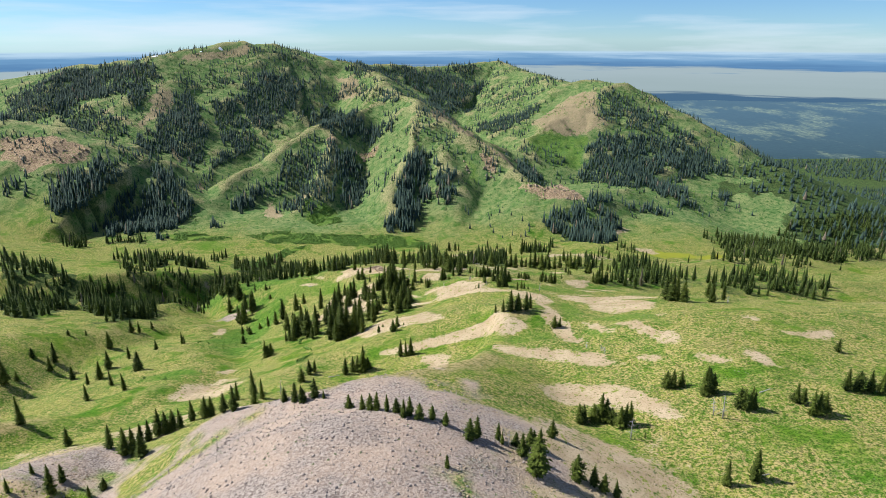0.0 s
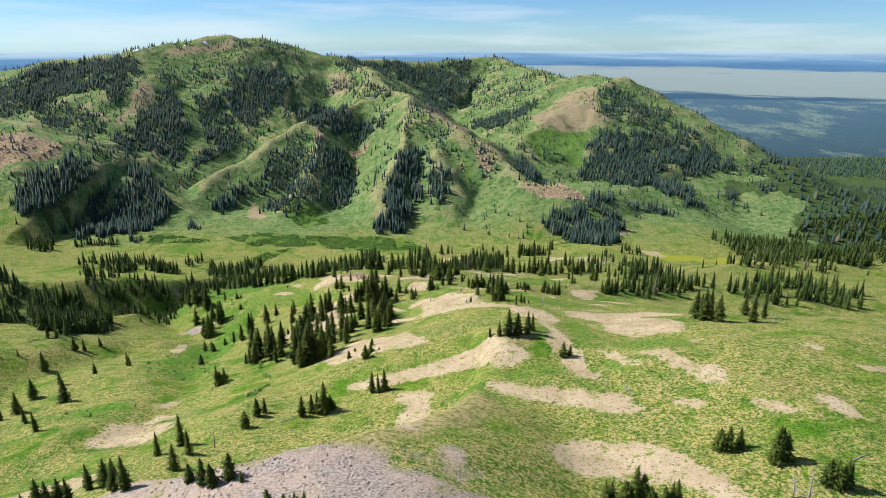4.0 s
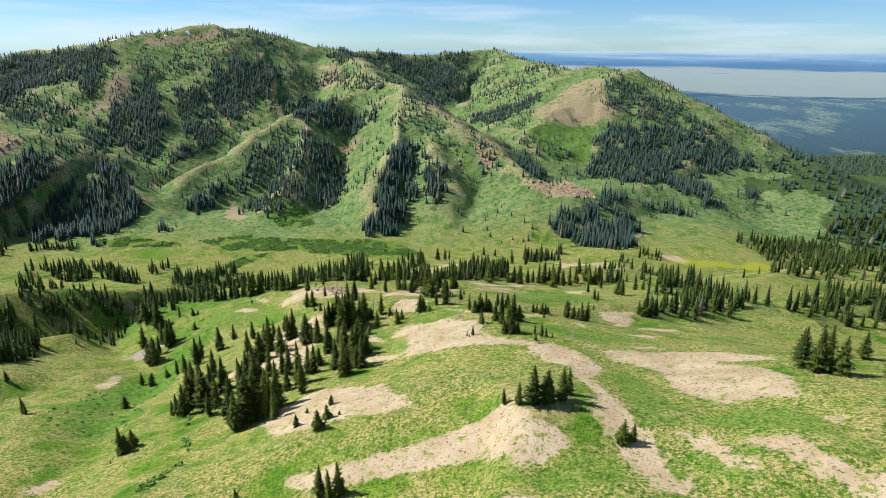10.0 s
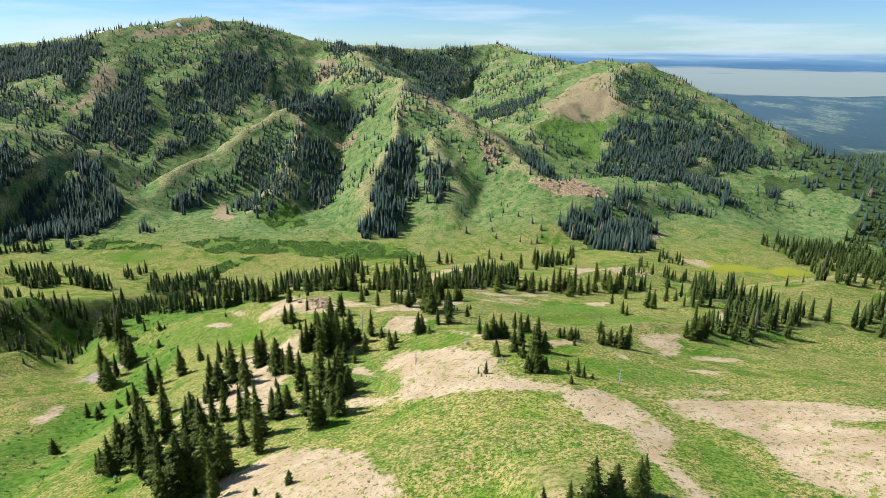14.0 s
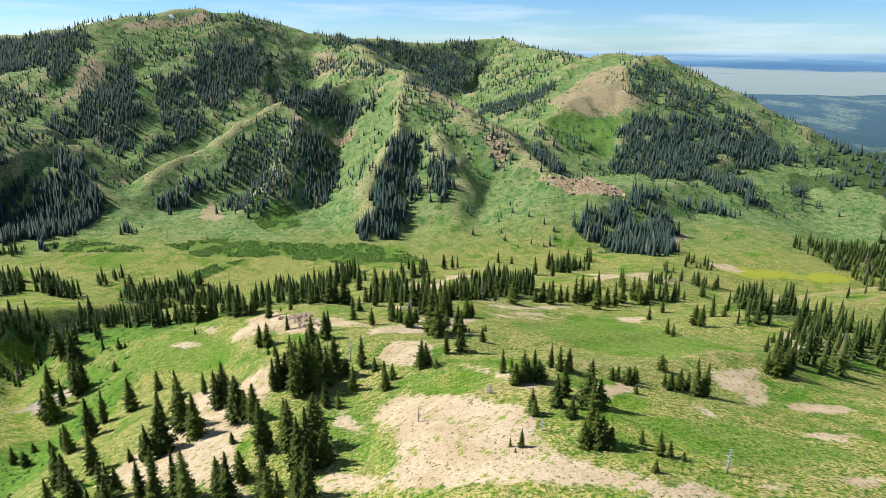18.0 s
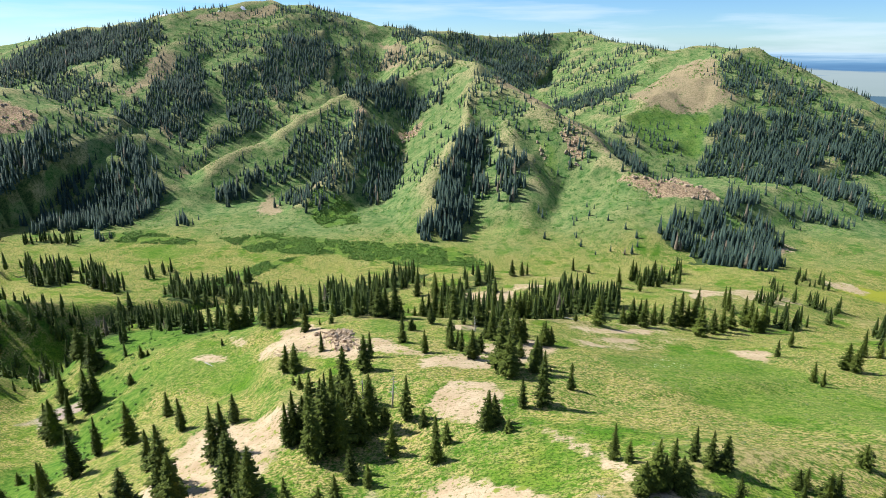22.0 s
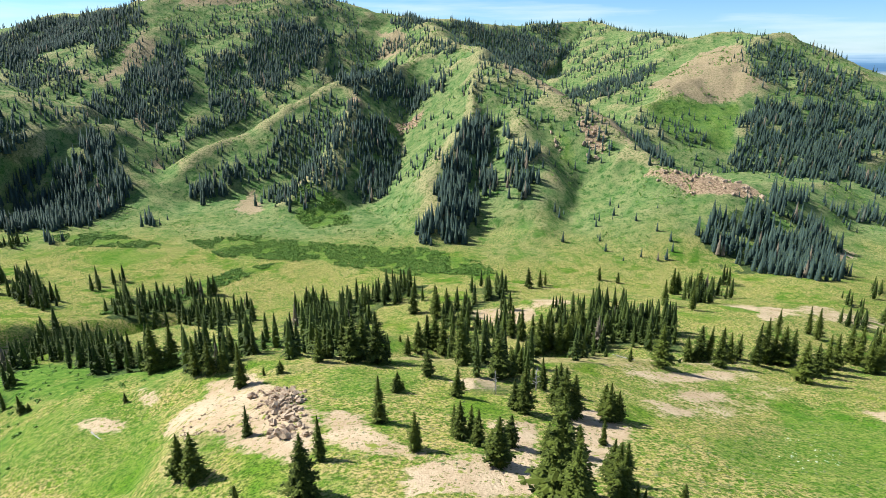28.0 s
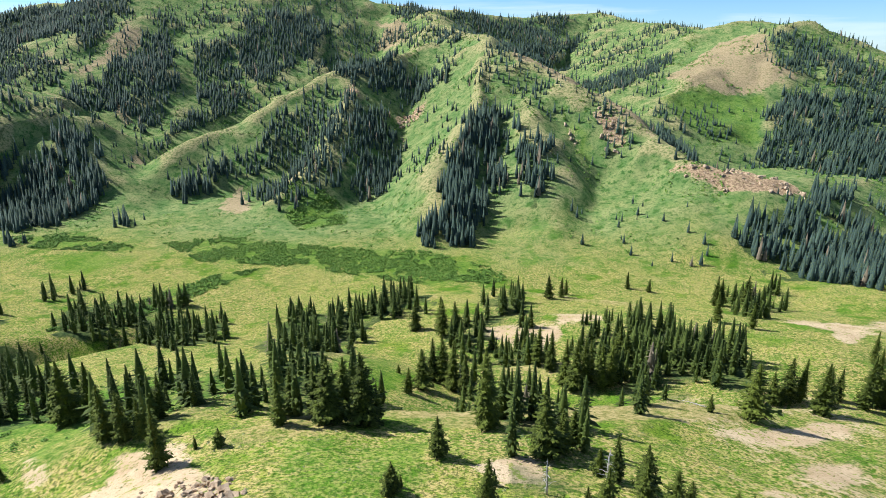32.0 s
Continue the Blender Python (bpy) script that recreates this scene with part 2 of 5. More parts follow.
# ---------------------------------------------------------------- the lie of the land
# Each ridge: points of its crest (x, y, z), the slope of its left and right flank looking along it, and how round its crest is.
RIDGES = {
    "near spine": ([(-20, -250, 170), (-12, 100, 170), (0, 170, 168), (14, 215, 163), (28, 258, 161), (42, 297, 166), (45, 345, 152), (34, 425, 134),
                    (8, 468, 117), (-30, 520, 101), (-58, 560, 93), (-88, 600, 76), (-95, 650, 60), (-92, 700, 44), (-90, 770, 2)], 0.30, 0.27, 25),
    "gravel dome": ([(-25, -250, 206), (-18, 60, 206), (-18, 146, 201), (-22, 178, 190)], 0.55, 0.40, 30),
    "gravel rib": ([(-230, 20, 186), (-170, 150, 166), (-137, 203, 155), (-120, 240, 136)], 0.30, 0.36, 14),
    "west shoulder": ([(-30, 390, 126), (-66, 465, 107), (-105, 485, 94), (-138, 512, 80)], 0.34, 0.30, 25),
    "right plateau": ([(140, -250, 190), (135, 150, 180), (135, 204, 178), (130, 273, 174), (120, 350, 150), (128, 420, 122), (133, 490, 99),
                       (119, 542, 86), (90, 600, 66), (75, 650, 50), (60, 715, 42), (60, 780, 2)], 0.20, 0.10, 40),
    "right bench": ([(150, 560, 76), (150, 640, 50), (140, 700, 42), (185, 757, 30), (230, 830, 8)], 0.18, 0.14, 40),
    "west wall": ([(-480, -200, 215), (-420, 150, 182), (-335, 300, 134), (-300, 400, 100), (-262, 465, 76), (-235, 512, 56)], 0.14, 0.46, 20),
    "far west wall": ([(-1000, 720, 110), (-700, 670, 72), (-520, 650, 54), (-400, 642, 50), (-345, 653, 51), (-322, 682, 41), (-308, 728, 20), (-282, 772, 2)], 0.27, 1.3, 5),
    "main crest": ([(-1900, 1800, 120), (-1250, 1760, 186), (-1000, 1745, 228), (-848, 1737, 247), (-743, 1705, 262), (-655, 1775, 283), (-560, 1835, 297), (-465, 1890, 286), (-364, 1915, 254),
                    (-270, 1935, 236), (-176, 1960, 227), (0, 2120, 218), (190, 2198, 229), (260, 2050, 208), (328, 1884, 194), (372, 1780, 186), (409, 1706, 196), (458, 1655, 189),
                    (520, 1620, 158), (610, 1640, 114), (760, 1700, 46), (930, 1800, -30)], 0.45, 0.5, 25),
    "central spur": ([(-260, 1880, 235), (-176, 1745, 214), (-110, 1540, 182), (-51, 1389, 165), (20, 1310, 140), (85, 1235, 105), (130, 1165, 66), (175, 1115, 46), (225, 1070, 36), (275, 1040, 8)], 0.62, 0.75, 12),
    "left spur": ([(-150, 1480, 168), (-200, 1420, 140), (-268, 1367, 122), (-340, 1290, 82), (-411, 1190, 44), (-435, 1130, 18)], 0.62, 0.62, 10),
    "bluff rib": ([(-190, 1390, 132), (-212, 1310, 106), (-232, 1200, 52), (-250, 1100, 12)], 0.6, 0.7, 10),
    "forest rib": ([(-60, 1385, 160), (-72, 1290, 118), (-78, 1150, 60), (-82, 1020, 8)], 0.65, 0.65, 10),
    "second rib": ([(0, 1320, 140), (10, 1230, 92), (22, 1120, 44), (30, 1030, 6)], 0.55, 0.42, 14),
    "tan dome": ([(409, 1706, 196), (385, 1590, 160), (366, 1482, 122), (372, 1400, 84), (400, 1300, 38), (420, 1220, 12)], 0.50, 0.30, 40),
    "right shoulder": ([(470, 1640, 192), (560, 1540, 140), (650, 1440, 84), (720, 1350, 36)], 0.4, 0.32, 40),
    "scar spur": ([(-743, 1700, 254), (-698, 1620, 176), (-640, 1500, 128), (-585, 1420, 96), (-540, 1340, 54)], 0.6, 0.6, 10),
    "mid spur": ([(-560, 1835, 297), (-560, 1650, 196), (-520, 1520, 132), (-505, 1400, 84), (-490, 1310, 44)], 0.6, 0.6, 12),
    "inner spur": ([(-430, 1880, 258), (-400, 1700, 190), (-370, 1560, 128), (-400, 1420, 70)], 0.55, 0.55, 14),
    "west hill": ([(-1300, 1300, 190), (-900, 1240, 160), (-720, 1200, 138), (-632, 1167, 116), (-556, 1172, 80), (-500, 1140, 44), (-440, 1090, 8)], 0.5, 0.48, 20),
    "far west spur": ([(-1000, 1745, 240), (-960, 1560, 170), (-880, 1440, 130)], 0.5, 0.5, 20),
    "cliff bench": ([(225, 1090, 38), (300, 1150, 30), (420, 1220, 16), (560, 1240, 0)], 0.12, 0.45, 20),
}
# Each channel: points of its bed (x, y, z) and the slope of its banks.
CHANNELS = {
    "creek": ([(-270, -100, 175), (-232, 150, 150), (-170, 240, 130), (-134, 291, 118), (-126, 331, 109), (-139, 381, 91), (-155, 438, 72), (-185, 526, 43), (-235, 580, 29)], 0.42, 8),
    "ravine": ([(-235, 580, 29), (-285, 650, 7), (-275, 720, -2), (-220, 800, -8)], 1.25, 12),
    "gully": ([(-150, 1420, 112), (-164, 1337, 58), (-158, 1222, 18), (-165, 1120, 0)], 0.70, 4),
    "side creek": ([(-800, 590, 90), (-560, 560, 48), (-430, 570, 26), (-340, 600, 11), (-285, 650, 5)], 0.85, 8),
    "draw": ([(-66, 300, 138), (-98, 370, 106), (-140, 430, 82), (-180, 500, 56)], 0.22, 10),
}


def along(x, y, line):
    """Distance from a broken line, its height there and the side (from 1 on the left to -1 on the right)."""
    best, high, side = np.full(x.shape, 1e9), np.zeros(x.shape), np.zeros(x.shape)
    for (ax, ay, az), (bx, by, bz) in zip(line, line[1:]):
        dx, dy = bx - ax, by - ay
        s = np.clip(((x - ax) * dx + (y - ay) * dy) / (dx * dx + dy * dy), 0, 1)
        px, py = x - ax - s * dx, y - ay - s * dy
        d = np.hypot(px, py)
        near = d < best
        best, high = np.where(near, d, best), np.where(near, az + s * (bz - az), high)
        side = np.where(near, (dx * py - dy * px) / (np.hypot(dx, dy) * d + 1e-6), side)
    return best, high, side


def smooth_max(a, b, k):
    h = np.clip(0.5 + 0.5 * (a - b) / k, 0, 1)
    return b + (a - b) * h + k * h * (1 - h)


def waves(x, y, size, seed, octaves=4):
    """Rolling noise between about -1 and 1 (gradient noise on a shuffled lattice)."""
    r = np.random.RandomState(seed)
    turn, mix = r.uniform(0, 2 * np.pi, 1024), r.permutation(1024)
    out, amp = np.zeros(np.shape(x)), 1.0
    for k in range(octaves):
        a = 0.6 + 1.1 * k
        u = (x * np.cos(a) + y * np.sin(a)) / size + 31.7 * k
        v = (y * np.cos(a) - x * np.sin(a)) / size + 17.3 * k
        i, j = np.floor(u), np.floor(v)
        fu, fv = u - i, v - j
        su, sv = fu * fu * fu * (fu * (6 * fu - 15) + 10), fv * fv * fv * (fv * (6 * fv - 15) + 10)
        i, j = i.astype(int), j.astype(int)

        def corner(di, dj):
            g = turn[mix[(mix[(i + di) % 1024] + j + dj) % 1024]]
            return np.cos(g) * (fu - di) + np.sin(g) * (fv - dj)

        low = corner(0, 0) * (1 - su) + corner(1, 0) * su
        high = corner(0, 1) * (1 - su) + corner(1, 1) * su
        out = out + amp * 1.6 * (low * (1 - sv) + high * sv)
        size, amp = size * 0.48, amp * 0.5
    return out


def lowland(x, y):
    """The valley floor, falling away to the plains on the right and behind, and rising again to the far rim."""
    z = -8 + 0.02 * np.maximum(0, 900 - y) + 0.03 * np.maximum(0, y - 1000) * (x < 500)
    fall = np.clip((x - 380) / 700, 0, 1) * np.clip((y - 500) / 500, 0, 1)
    z = z - 190 * fall * fall * (3 - 2 * fall)
    r = np.hypot(x - 0, y - 250)
    deep = np.clip((r - 1900) / 700, 0, 1)
    z = z * (1 - deep) - 200 * deep
    far = np.clip((r - 2500) / 2300, 0, 1)
    return z + far ** 1.6 * 45


def height(x, y):
    x, y = np.asarray(x, float), np.asarray(y, float)
    wx = x + 14 * waves(x, y, 120, 5, 3)
    wy = y + 14 * waves(x, y, 130, 6, 3)
    far = np.clip((y - 850) / 200, 0, 1)
    wx, wy = x + (wx - x) * far, y + (wy - y) * far
    z = lowland(x, y)
    for line, left, right, r in RIDGES.values():
        d, crest, side = along(wx, wy, line)
        z = smooth_max(z, crest - (0.5 * (left + right) + 0.5 * side * (left - right)) * (np.sqrt(d * d + r * r) - r), 7)
    for line, bank, r in CHANNELS.values():
        d, bed, _ = along(x, y, line)
        z = -smooth_max(-z, -(bed + bank * (np.sqrt(d * d + r * r) - r) + np.maximum(0, d - 90) * 1.0), 6)
    rough = np.clip((z - 5) / 60, 0, 1)
    z = z + waves(x, y, 80, 11, 3) * (0.8 + 1.2 * rough * (1 + 3 * far)) + waves(x, y, 18, 12, 3) * (0.15 + 0.35 * rough * (1 + far))
    return z


# --- mesh
def spaced(stops):
    """Places along one axis: pairs of where a stretch begins and how wide its steps are."""
    out = []
    for (a, step), (b, _) in zip(stops, stops[1:]):
        n = max(1, round((b - a) / step))
        out += [a + (b - a) * i / n for i in range(n)]
    return np.array(out + [stops[-1][0]])


def grid_mesh(name, xs, ys, zs):
    nx, ny = len(xs), len(ys)
    gx, gy = np.meshgrid(xs, ys)
    co = np.stack([gx, gy, zs], -1).reshape(-1, 3)
    i = (np.arange(ny - 1)[:, None] * nx + np.arange(nx - 1)[None]).ravel()
    quads = np.stack([i, i + 1, i + nx + 1, i + nx], -1).astype(np.int32)
    me = bpy.data.meshes.new(name)
    me.vertices.add(len(co))
    me.vertices.foreach_set("co", co.astype(np.float32).ravel())
    me.loops.add(quads.size)
    me.loops.foreach_set("vertex_index", quads.ravel())
    me.polygons.add(len(quads))
    me.polygons.foreach_set("loop_start", np.arange(0, quads.size, 4, dtype=np.int32))
    me.polygons.foreach_set("use_smooth", np.ones(len(quads), dtype=bool))
    me.update(calc_edges=True)
    me.validate()
    return me


GX = spaced([(-2400, 60), (-1500, 40), (-900, 10), (-420, 4.5), (-230, 2.6), (260, 4.5), (460, 10), (1000, 40), (2300, 1)])
GY = spaced([(-1500, 80), (-400, 40), (0, 8), (110, 2.6), (740, 4), (1000, 5), (1450, 8), (1900, 14), (2300, 40), (2700, 1)])
MX, MY = np.meshgrid(GX, GY)
MZ = height(MX, MY)
ground = tagged(new("ground", grid_mesh("ground", GX, GY, MZ)), "green and tan mountain grassland with bare gravelly patches", "ground", kind="structure")

# the lowland far off, under and beyond the rim of the near ground
BX, BY = spaced([(-4600, 130), (4700, 1)]), spaced([(1300, 130), (4930, 1)])
FX, FY = np.meshgrid(BX, BY)
far_z = lowland(FX, FY) + 10 * waves(FX, FY, 700, 90, 3)
far_z -= 60 * ((abs(FX) < 2250) & (FY < 2650))
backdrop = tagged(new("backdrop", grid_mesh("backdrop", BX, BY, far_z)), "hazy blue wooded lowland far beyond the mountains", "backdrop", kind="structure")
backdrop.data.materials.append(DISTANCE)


# ---------------------------------------------------------------- what covers the ground
# Patches: middle (x, y) and half-widths across and along, in metres.
PATCHES = {name: [] for name in ("bare", "gravel", "crag", "willow", "lush", "gold")}

PATCHES["bare"] += [(-125, 296, 18, 19)]
PATCHES["bare"] += [(20, 797, 19, 14), (158, 796, 23, 24), (208, 804, 32, 23)]

PATCHES["gravel"] += [(-137, 181, 28, 14)]

PATCHES["bare"] += [(311, 879, 15, 15), (303, 995, 14, 14)]
PATCHES["willow"] += [(-194, 638, 117, 36), (-293, 682, 66, 6), (-195, 575, 28, 21), (-169, 487, 21, 95), (-145, 399, 14, 30), (-160, 319, 19, 9)]

PATCHES["gold"] += [(339, 866, 57, 23), (412, 865, 39, 14)]
PATCHES["gravel"] += [(-211, 566, 15, 10)]
PATCHES["gravel"] += [(-34, 135, 64, 64), (-30, 60, 74, 60)]
PATCHES["bare"] += [(36, 140, 40, 34), (-150, 175, 30, 34), (-120, 225, 16, 20)]
# Larger areas of the same kinds, by their outlines (x, y).
AREAS = []
AREAS.append(("bare", [(-682, 1537), (-647, 1541), (-633, 1492), (-647, 1448), (-666, 1374), (-688, 1403), (-688, 1473), (-701, 1577), (-695, 1610)]))
AREAS.append(("bare", [(-678, 1709), (-607, 1756), (-539, 1815), (-521, 1766), (-604, 1711), (-676, 1680)]))
AREAS.append(("crag", [(78, 1220), (106, 1195), (109, 1165), (92, 1156), (77, 1177)]))
AREAS.append(("crag", [(139, 1125), (171, 1102), (247, 1263), (244, 1125), (255, 1063), (213, 1061), (180, 1070), (144, 1101)]))
AREAS.append(("bare", [(294, 1604), (371, 1662), (397, 1592), (373, 1499), (399, 1447), (345, 1422), (296, 1418), (229, 1426), (210, 1481)]))
AREAS.append(("crag", [(44, 1209), (52, 1204), (56, 1172), (49, 1149)]))
AREAS.append(("bare", [(-166, 1320), (-158, 1312), (-145, 1200), (-151, 1205)]))
AREAS.append(("crag", [(-184, 1341), (-137, 1356), (-142, 1320), (-166, 1320)]))
AREAS.append(("crag", [(-253, 1344), (-231, 1349), (-223, 1296), (-239, 1301)]))
AREAS.append(("bare", [(-33, 1403), (33, 1786), (67, 1327), (87, 1225), (144, 1236), (140, 1150), (123, 1176), (82, 1222), (42, 1268), (-12, 1319)]))
AREAS.append(("bare", [(-342, 1148), (-320, 1157), (-287, 1085), (-303, 1064), (-326, 1085)]))
AREAS.append(("bare", [(-290, 1169), (-267, 1182), (-241, 1121), (-270, 1131)]))
AREAS.append(("bare", [(-486, 1187), (-486, 1237), (-450, 1135), (-417, 1116), (-418, 1109), (-451, 1126)]))
AREAS.append(("bare", [(-320, 1843), (-227, 1767), (-212, 1629), (-284, 1714), (-279, 1763)]))
AREAS.append(("bare", [(-900, 1539), (-866, 1525), (-762, 1451), (-689, 1396), (-694, 1384), (-768, 1441)]))
AREAS.append(("bare", [(-594, 1361), (-543, 1315), (-551, 1298), (-592, 1325)]))
AREAS.append(("willow", [(-324, 975), (-280, 1001), (-178, 983), (-83, 979), (-22, 943), (-15, 918), (-73, 899), (-163, 924), (-216, 933), (-267, 932)]))
AREAS.append(("willow", [(-267, 860), (-239, 909), (-212, 922), (-228, 878), (-262, 801), (-279, 767)]))
AREAS.append(("willow", [(-475, 975), (-434, 998), (-347, 966), (-340, 950), (-433, 950)]))
AREAS.append(("willow", [(-270, 1131), (-195, 1104), (-174, 1050), (-215, 1026), (-244, 1065)]))
AREAS.append(("lush", [(41, 1206), (57, 1206), (76, 1161), (71, 1142), (56, 1154)]))
AREAS.append(("lush", [(175, 1398), (226, 1420), (291, 1448), (297, 1426), (344, 1415), (300, 1303), (228, 1308)]))
AREAS.append(("lush", [(-405, 949), (-316, 941), (-336, 892), (-390, 900)]))
AREAS.append(("bare", [(-14, 442), (-3, 443), (8, 434), (19, 411), (31, 398), (30, 384), (35, 377), (52, 365), (50, 359), (-2, 376), (-4, 384), (0, 395), (-4, 407), (-9, 427)]))
AREAS.append(("bare", [(-24, 444), (-17, 433), (-6, 408), (-5, 402), (-13, 418), (-23, 431)]))
AREAS.append(("bare", [(-24, 393), (-17, 394), (-9, 387), (-3, 376), (-21, 384)]))
AREAS.append(("bare", [(-101, 498), (-82, 496), (-56, 483), (-52, 460), (-53, 435), (-55, 422), (-44, 402), (-26, 387), (-109, 430), (-102, 441), (-91, 456), (-98, 481)]))
AREAS.append(("bare", [(-10, 496), (3, 497), (6, 467), (0, 465), (-13, 470), (-19, 478)]))
AREAS.append(("bare", [(-15, 525), (3, 528), (-2, 513), (-19, 510)]))
AREAS.append(("bare", [(12, 464), (21, 454), (35, 413), (33, 409), (22, 438)]))
AREAS.append(("bare", [(97, 452), (124, 464), (113, 447), (101, 439), (94, 440)]))
AREAS.append(("bare", [(180, 549), (206, 555), (193, 530), (163, 503), (164, 527)]))
AREAS.append(("bare", [(44, 418), (64, 427), (66, 421), (54, 408), (45, 404)]))
AREAS.append(("bare", [(108, 432), (131, 435), (134, 426), (113, 418)]))
AREAS.append(("bare", [(98, 400), (119, 405), (112, 398), (98, 395)]))
AREAS.append(("bare", [(75, 421), (77, 414), (82, 404), (74, 404)]))
AREAS.append(("bare", [(-106, 593), (-89, 590), (-63, 563), (-60, 538), (-97, 574)]))
AREAS.append(("bare", [(-141, 603), (-119, 591), (-119, 582)]))
AREAS.append(("bare", [(66, 369), (102, 377), (97, 371), (80, 370), (67, 365)]))
AREAS.append(("bare", [(113, 617), (132, 609), (121, 579), (109, 591)]))
AREAS.append(("lush", [(-30, 460), (-18, 456), (-4, 407), (1, 391), (-3, 382), (-11, 394), (-20, 410), (-29, 426)]))
AREAS.append(("lush", [(12, 464), (21, 442), (17, 434), (13, 442)]))
AREAS.append(("lush", [(85, 616), (120, 584), (135, 516), (101, 460), (72, 476), (54, 522)]))
AREAS.append(("lush", [(51, 395), (84, 405), (105, 392), (107, 384), (68, 374), (54, 384)]))
AREAS.append(("bare", [(-104, 564), (-103, 575), (-95, 578), (-79, 572), (-63, 561), (-52, 548), (-45, 530), (-49, 522), (-59, 528), (-66, 532), (-76, 542), (-93, 552)]))
AREAS.append(("bare", [(-53, 551), (-40, 547), (-34, 538), (-23, 527), (-20, 519), (-30, 524), (-41, 527)]))
AREAS.append(("bare", [(-23, 582), (-9, 593), (-7, 576), (-17, 574)]))
AREAS.append(("bare", [(-22, 522), (-9, 521), (2, 519), (2, 513), (-22, 508), (-26, 517)]))
AREAS.append(("bare", [(-10, 550), (4, 554), (3, 523), (-4, 530)]))
AREAS.append(("bare", [(11, 566), (23, 566), (24, 554), (14, 523), (6, 513), (8, 535)]))
AREAS.append(("bare", [(39, 621), (82, 653), (93, 649), (68, 626), (50, 620)]))
AREAS.append(("bare", [(36, 591), (55, 586), (40, 575)]))
AREAS.append(("bare", [(52, 610), (77, 623), (64, 602), (49, 595)]))
AREAS.append(("bare", [(-145, 579), (-139, 581), (-126, 578), (-123, 571), (-133, 570)]))
AREAS.append(("bare", [(143, 771), (181, 804), (160, 766), (137, 749)]))
AREAS.append(("bare", [(-41, 794), (14, 783), (17, 767), (-3, 744), (-10, 755)]))
AREAS.append(("lush", [(41, 552), (83, 592), (91, 577), (71, 535), (45, 524)]))
AREAS.append(("lush", [(-50, 519), (-35, 519), (-30, 510), (-39, 510)]))
AREAS.append(("lush", [(-89, 683), (-72, 757), (-53, 685), (-54, 649)]))
AREAS.append(("lush", [(-198, 620), (-171, 634), (-154, 605), (-183, 605)]))
AREAS.append(("bare", [(75, 363), (95, 367), (124, 358), (133, 342), (123, 339), (106, 342), (119, 329), (121, 312), (116, 297), (108, 299), (94, 300), (87, 307), (82, 315), (86, 330), (82, 347), (72, 348)]))
AREAS.append(("bare", [(44, 359), (58, 367), (65, 356), (67, 337), (59, 315), (62, 296), (65, 288), (69, 278), (68, 270), (69, 264), (73, 257), (60, 259), (58, 268), (58, 277), (51, 290), (55, 307), (54, 325), (48, 341)]))
AREAS.append(("bare", [(-33, 294), (-13, 291), (-1, 297), (12, 298), (23, 302), (33, 290), (44, 284), (42, 277), (32, 272), (20, 280), (0, 282), (-15, 282), (-28, 287)]))
AREAS.append(("bare", [(-58, 340), (-50, 357), (-38, 365), (-18, 355), (1, 323), (1, 316), (-13, 316), (-27, 314), (-40, 320)]))
AREAS.append(("bare", [(74, 287), (83, 280), (83, 262), (79, 262), (76, 274)]))
AREAS.append(("bare", [(87, 278), (97, 276), (97, 266), (100, 260), (102, 252), (100, 249), (92, 252), (92, 259), (89, 265), (85, 270)]))
AREAS.append(("bare", [(109, 289), (113, 280), (114, 276), (110, 276), (107, 283)]))
AREAS.append(("bare", [(102, 444), (122, 452), (101, 422), (94, 416)]))
AREAS.append(("bare", [(-196, 471), (-198, 501), (-194, 509), (-189, 470)]))
AREAS.append(("bare", [(-134, 324), (-135, 343), (-121, 335), (-130, 326)]))
AREAS.append(("bare", [(97, 265), (106, 254), (105, 241), (95, 243), (94, 259)]))
AREAS.append(("bare", [(82, 242), (95, 236), (94, 228), (84, 234)]))
AREAS.append(("bare", [(104, 232), (115, 226), (121, 219), (113, 217), (103, 226)]))
AREAS.append(("bare", [(125, 234), (132, 230), (135, 214), (126, 215)]))
AREAS.append(("bare", [(142, 272), (156, 269), (149, 261)]))
AREAS.append(("bare", [(153, 252), (182, 257), (169, 245), (154, 246)]))
AREAS.append(("bare", [(35, 211), (50, 224), (68, 216), (79, 203), (90, 186), (83, 185), (67, 195), (54, 199), (40, 202)]))
AREAS.append(("bare", [(22, 265), (40, 259), (55, 252), (68, 249), (78, 229), (64, 232), (53, 242), (32, 248)]))
AREAS.append(("bare", [(3, 160), (23, 170), (31, 164), (46, 163), (48, 160), (29, 150), (15, 150), (4, 152)]))
AREAS.append(("bare", [(-122, 277), (-131, 315), (-128, 324), (-116, 281), (-120, 267)]))
AREAS.append(("bare", [(-11, 275), (5, 272), (5, 202), (-3, 198)]))
AREAS.append(("lush", [(69, 345), (77, 333), (78, 309), (84, 295), (99, 298), (111, 289), (107, 273), (109, 263), (105, 257), (102, 263), (98, 272), (86, 282), (77, 288), (67, 283), (61, 304)]))
AREAS.append(("lush", [(76, 285), (79, 272), (84, 257), (75, 257), (70, 269)]))
AREAS.append(("lush", [(17, 279), (32, 271), (43, 276), (58, 277), (57, 270), (61, 260), (39, 261), (18, 272)]))
AREAS.append(("lush", [(-48, 298), (-18, 299), (7, 302), (-1, 297), (-17, 294), (-34, 297)]))
AREAS.append(("lush", [(-149, 250), (-129, 250), (-139, 285), (-144, 294), (-141, 295), (-122, 260), (-124, 238)]))
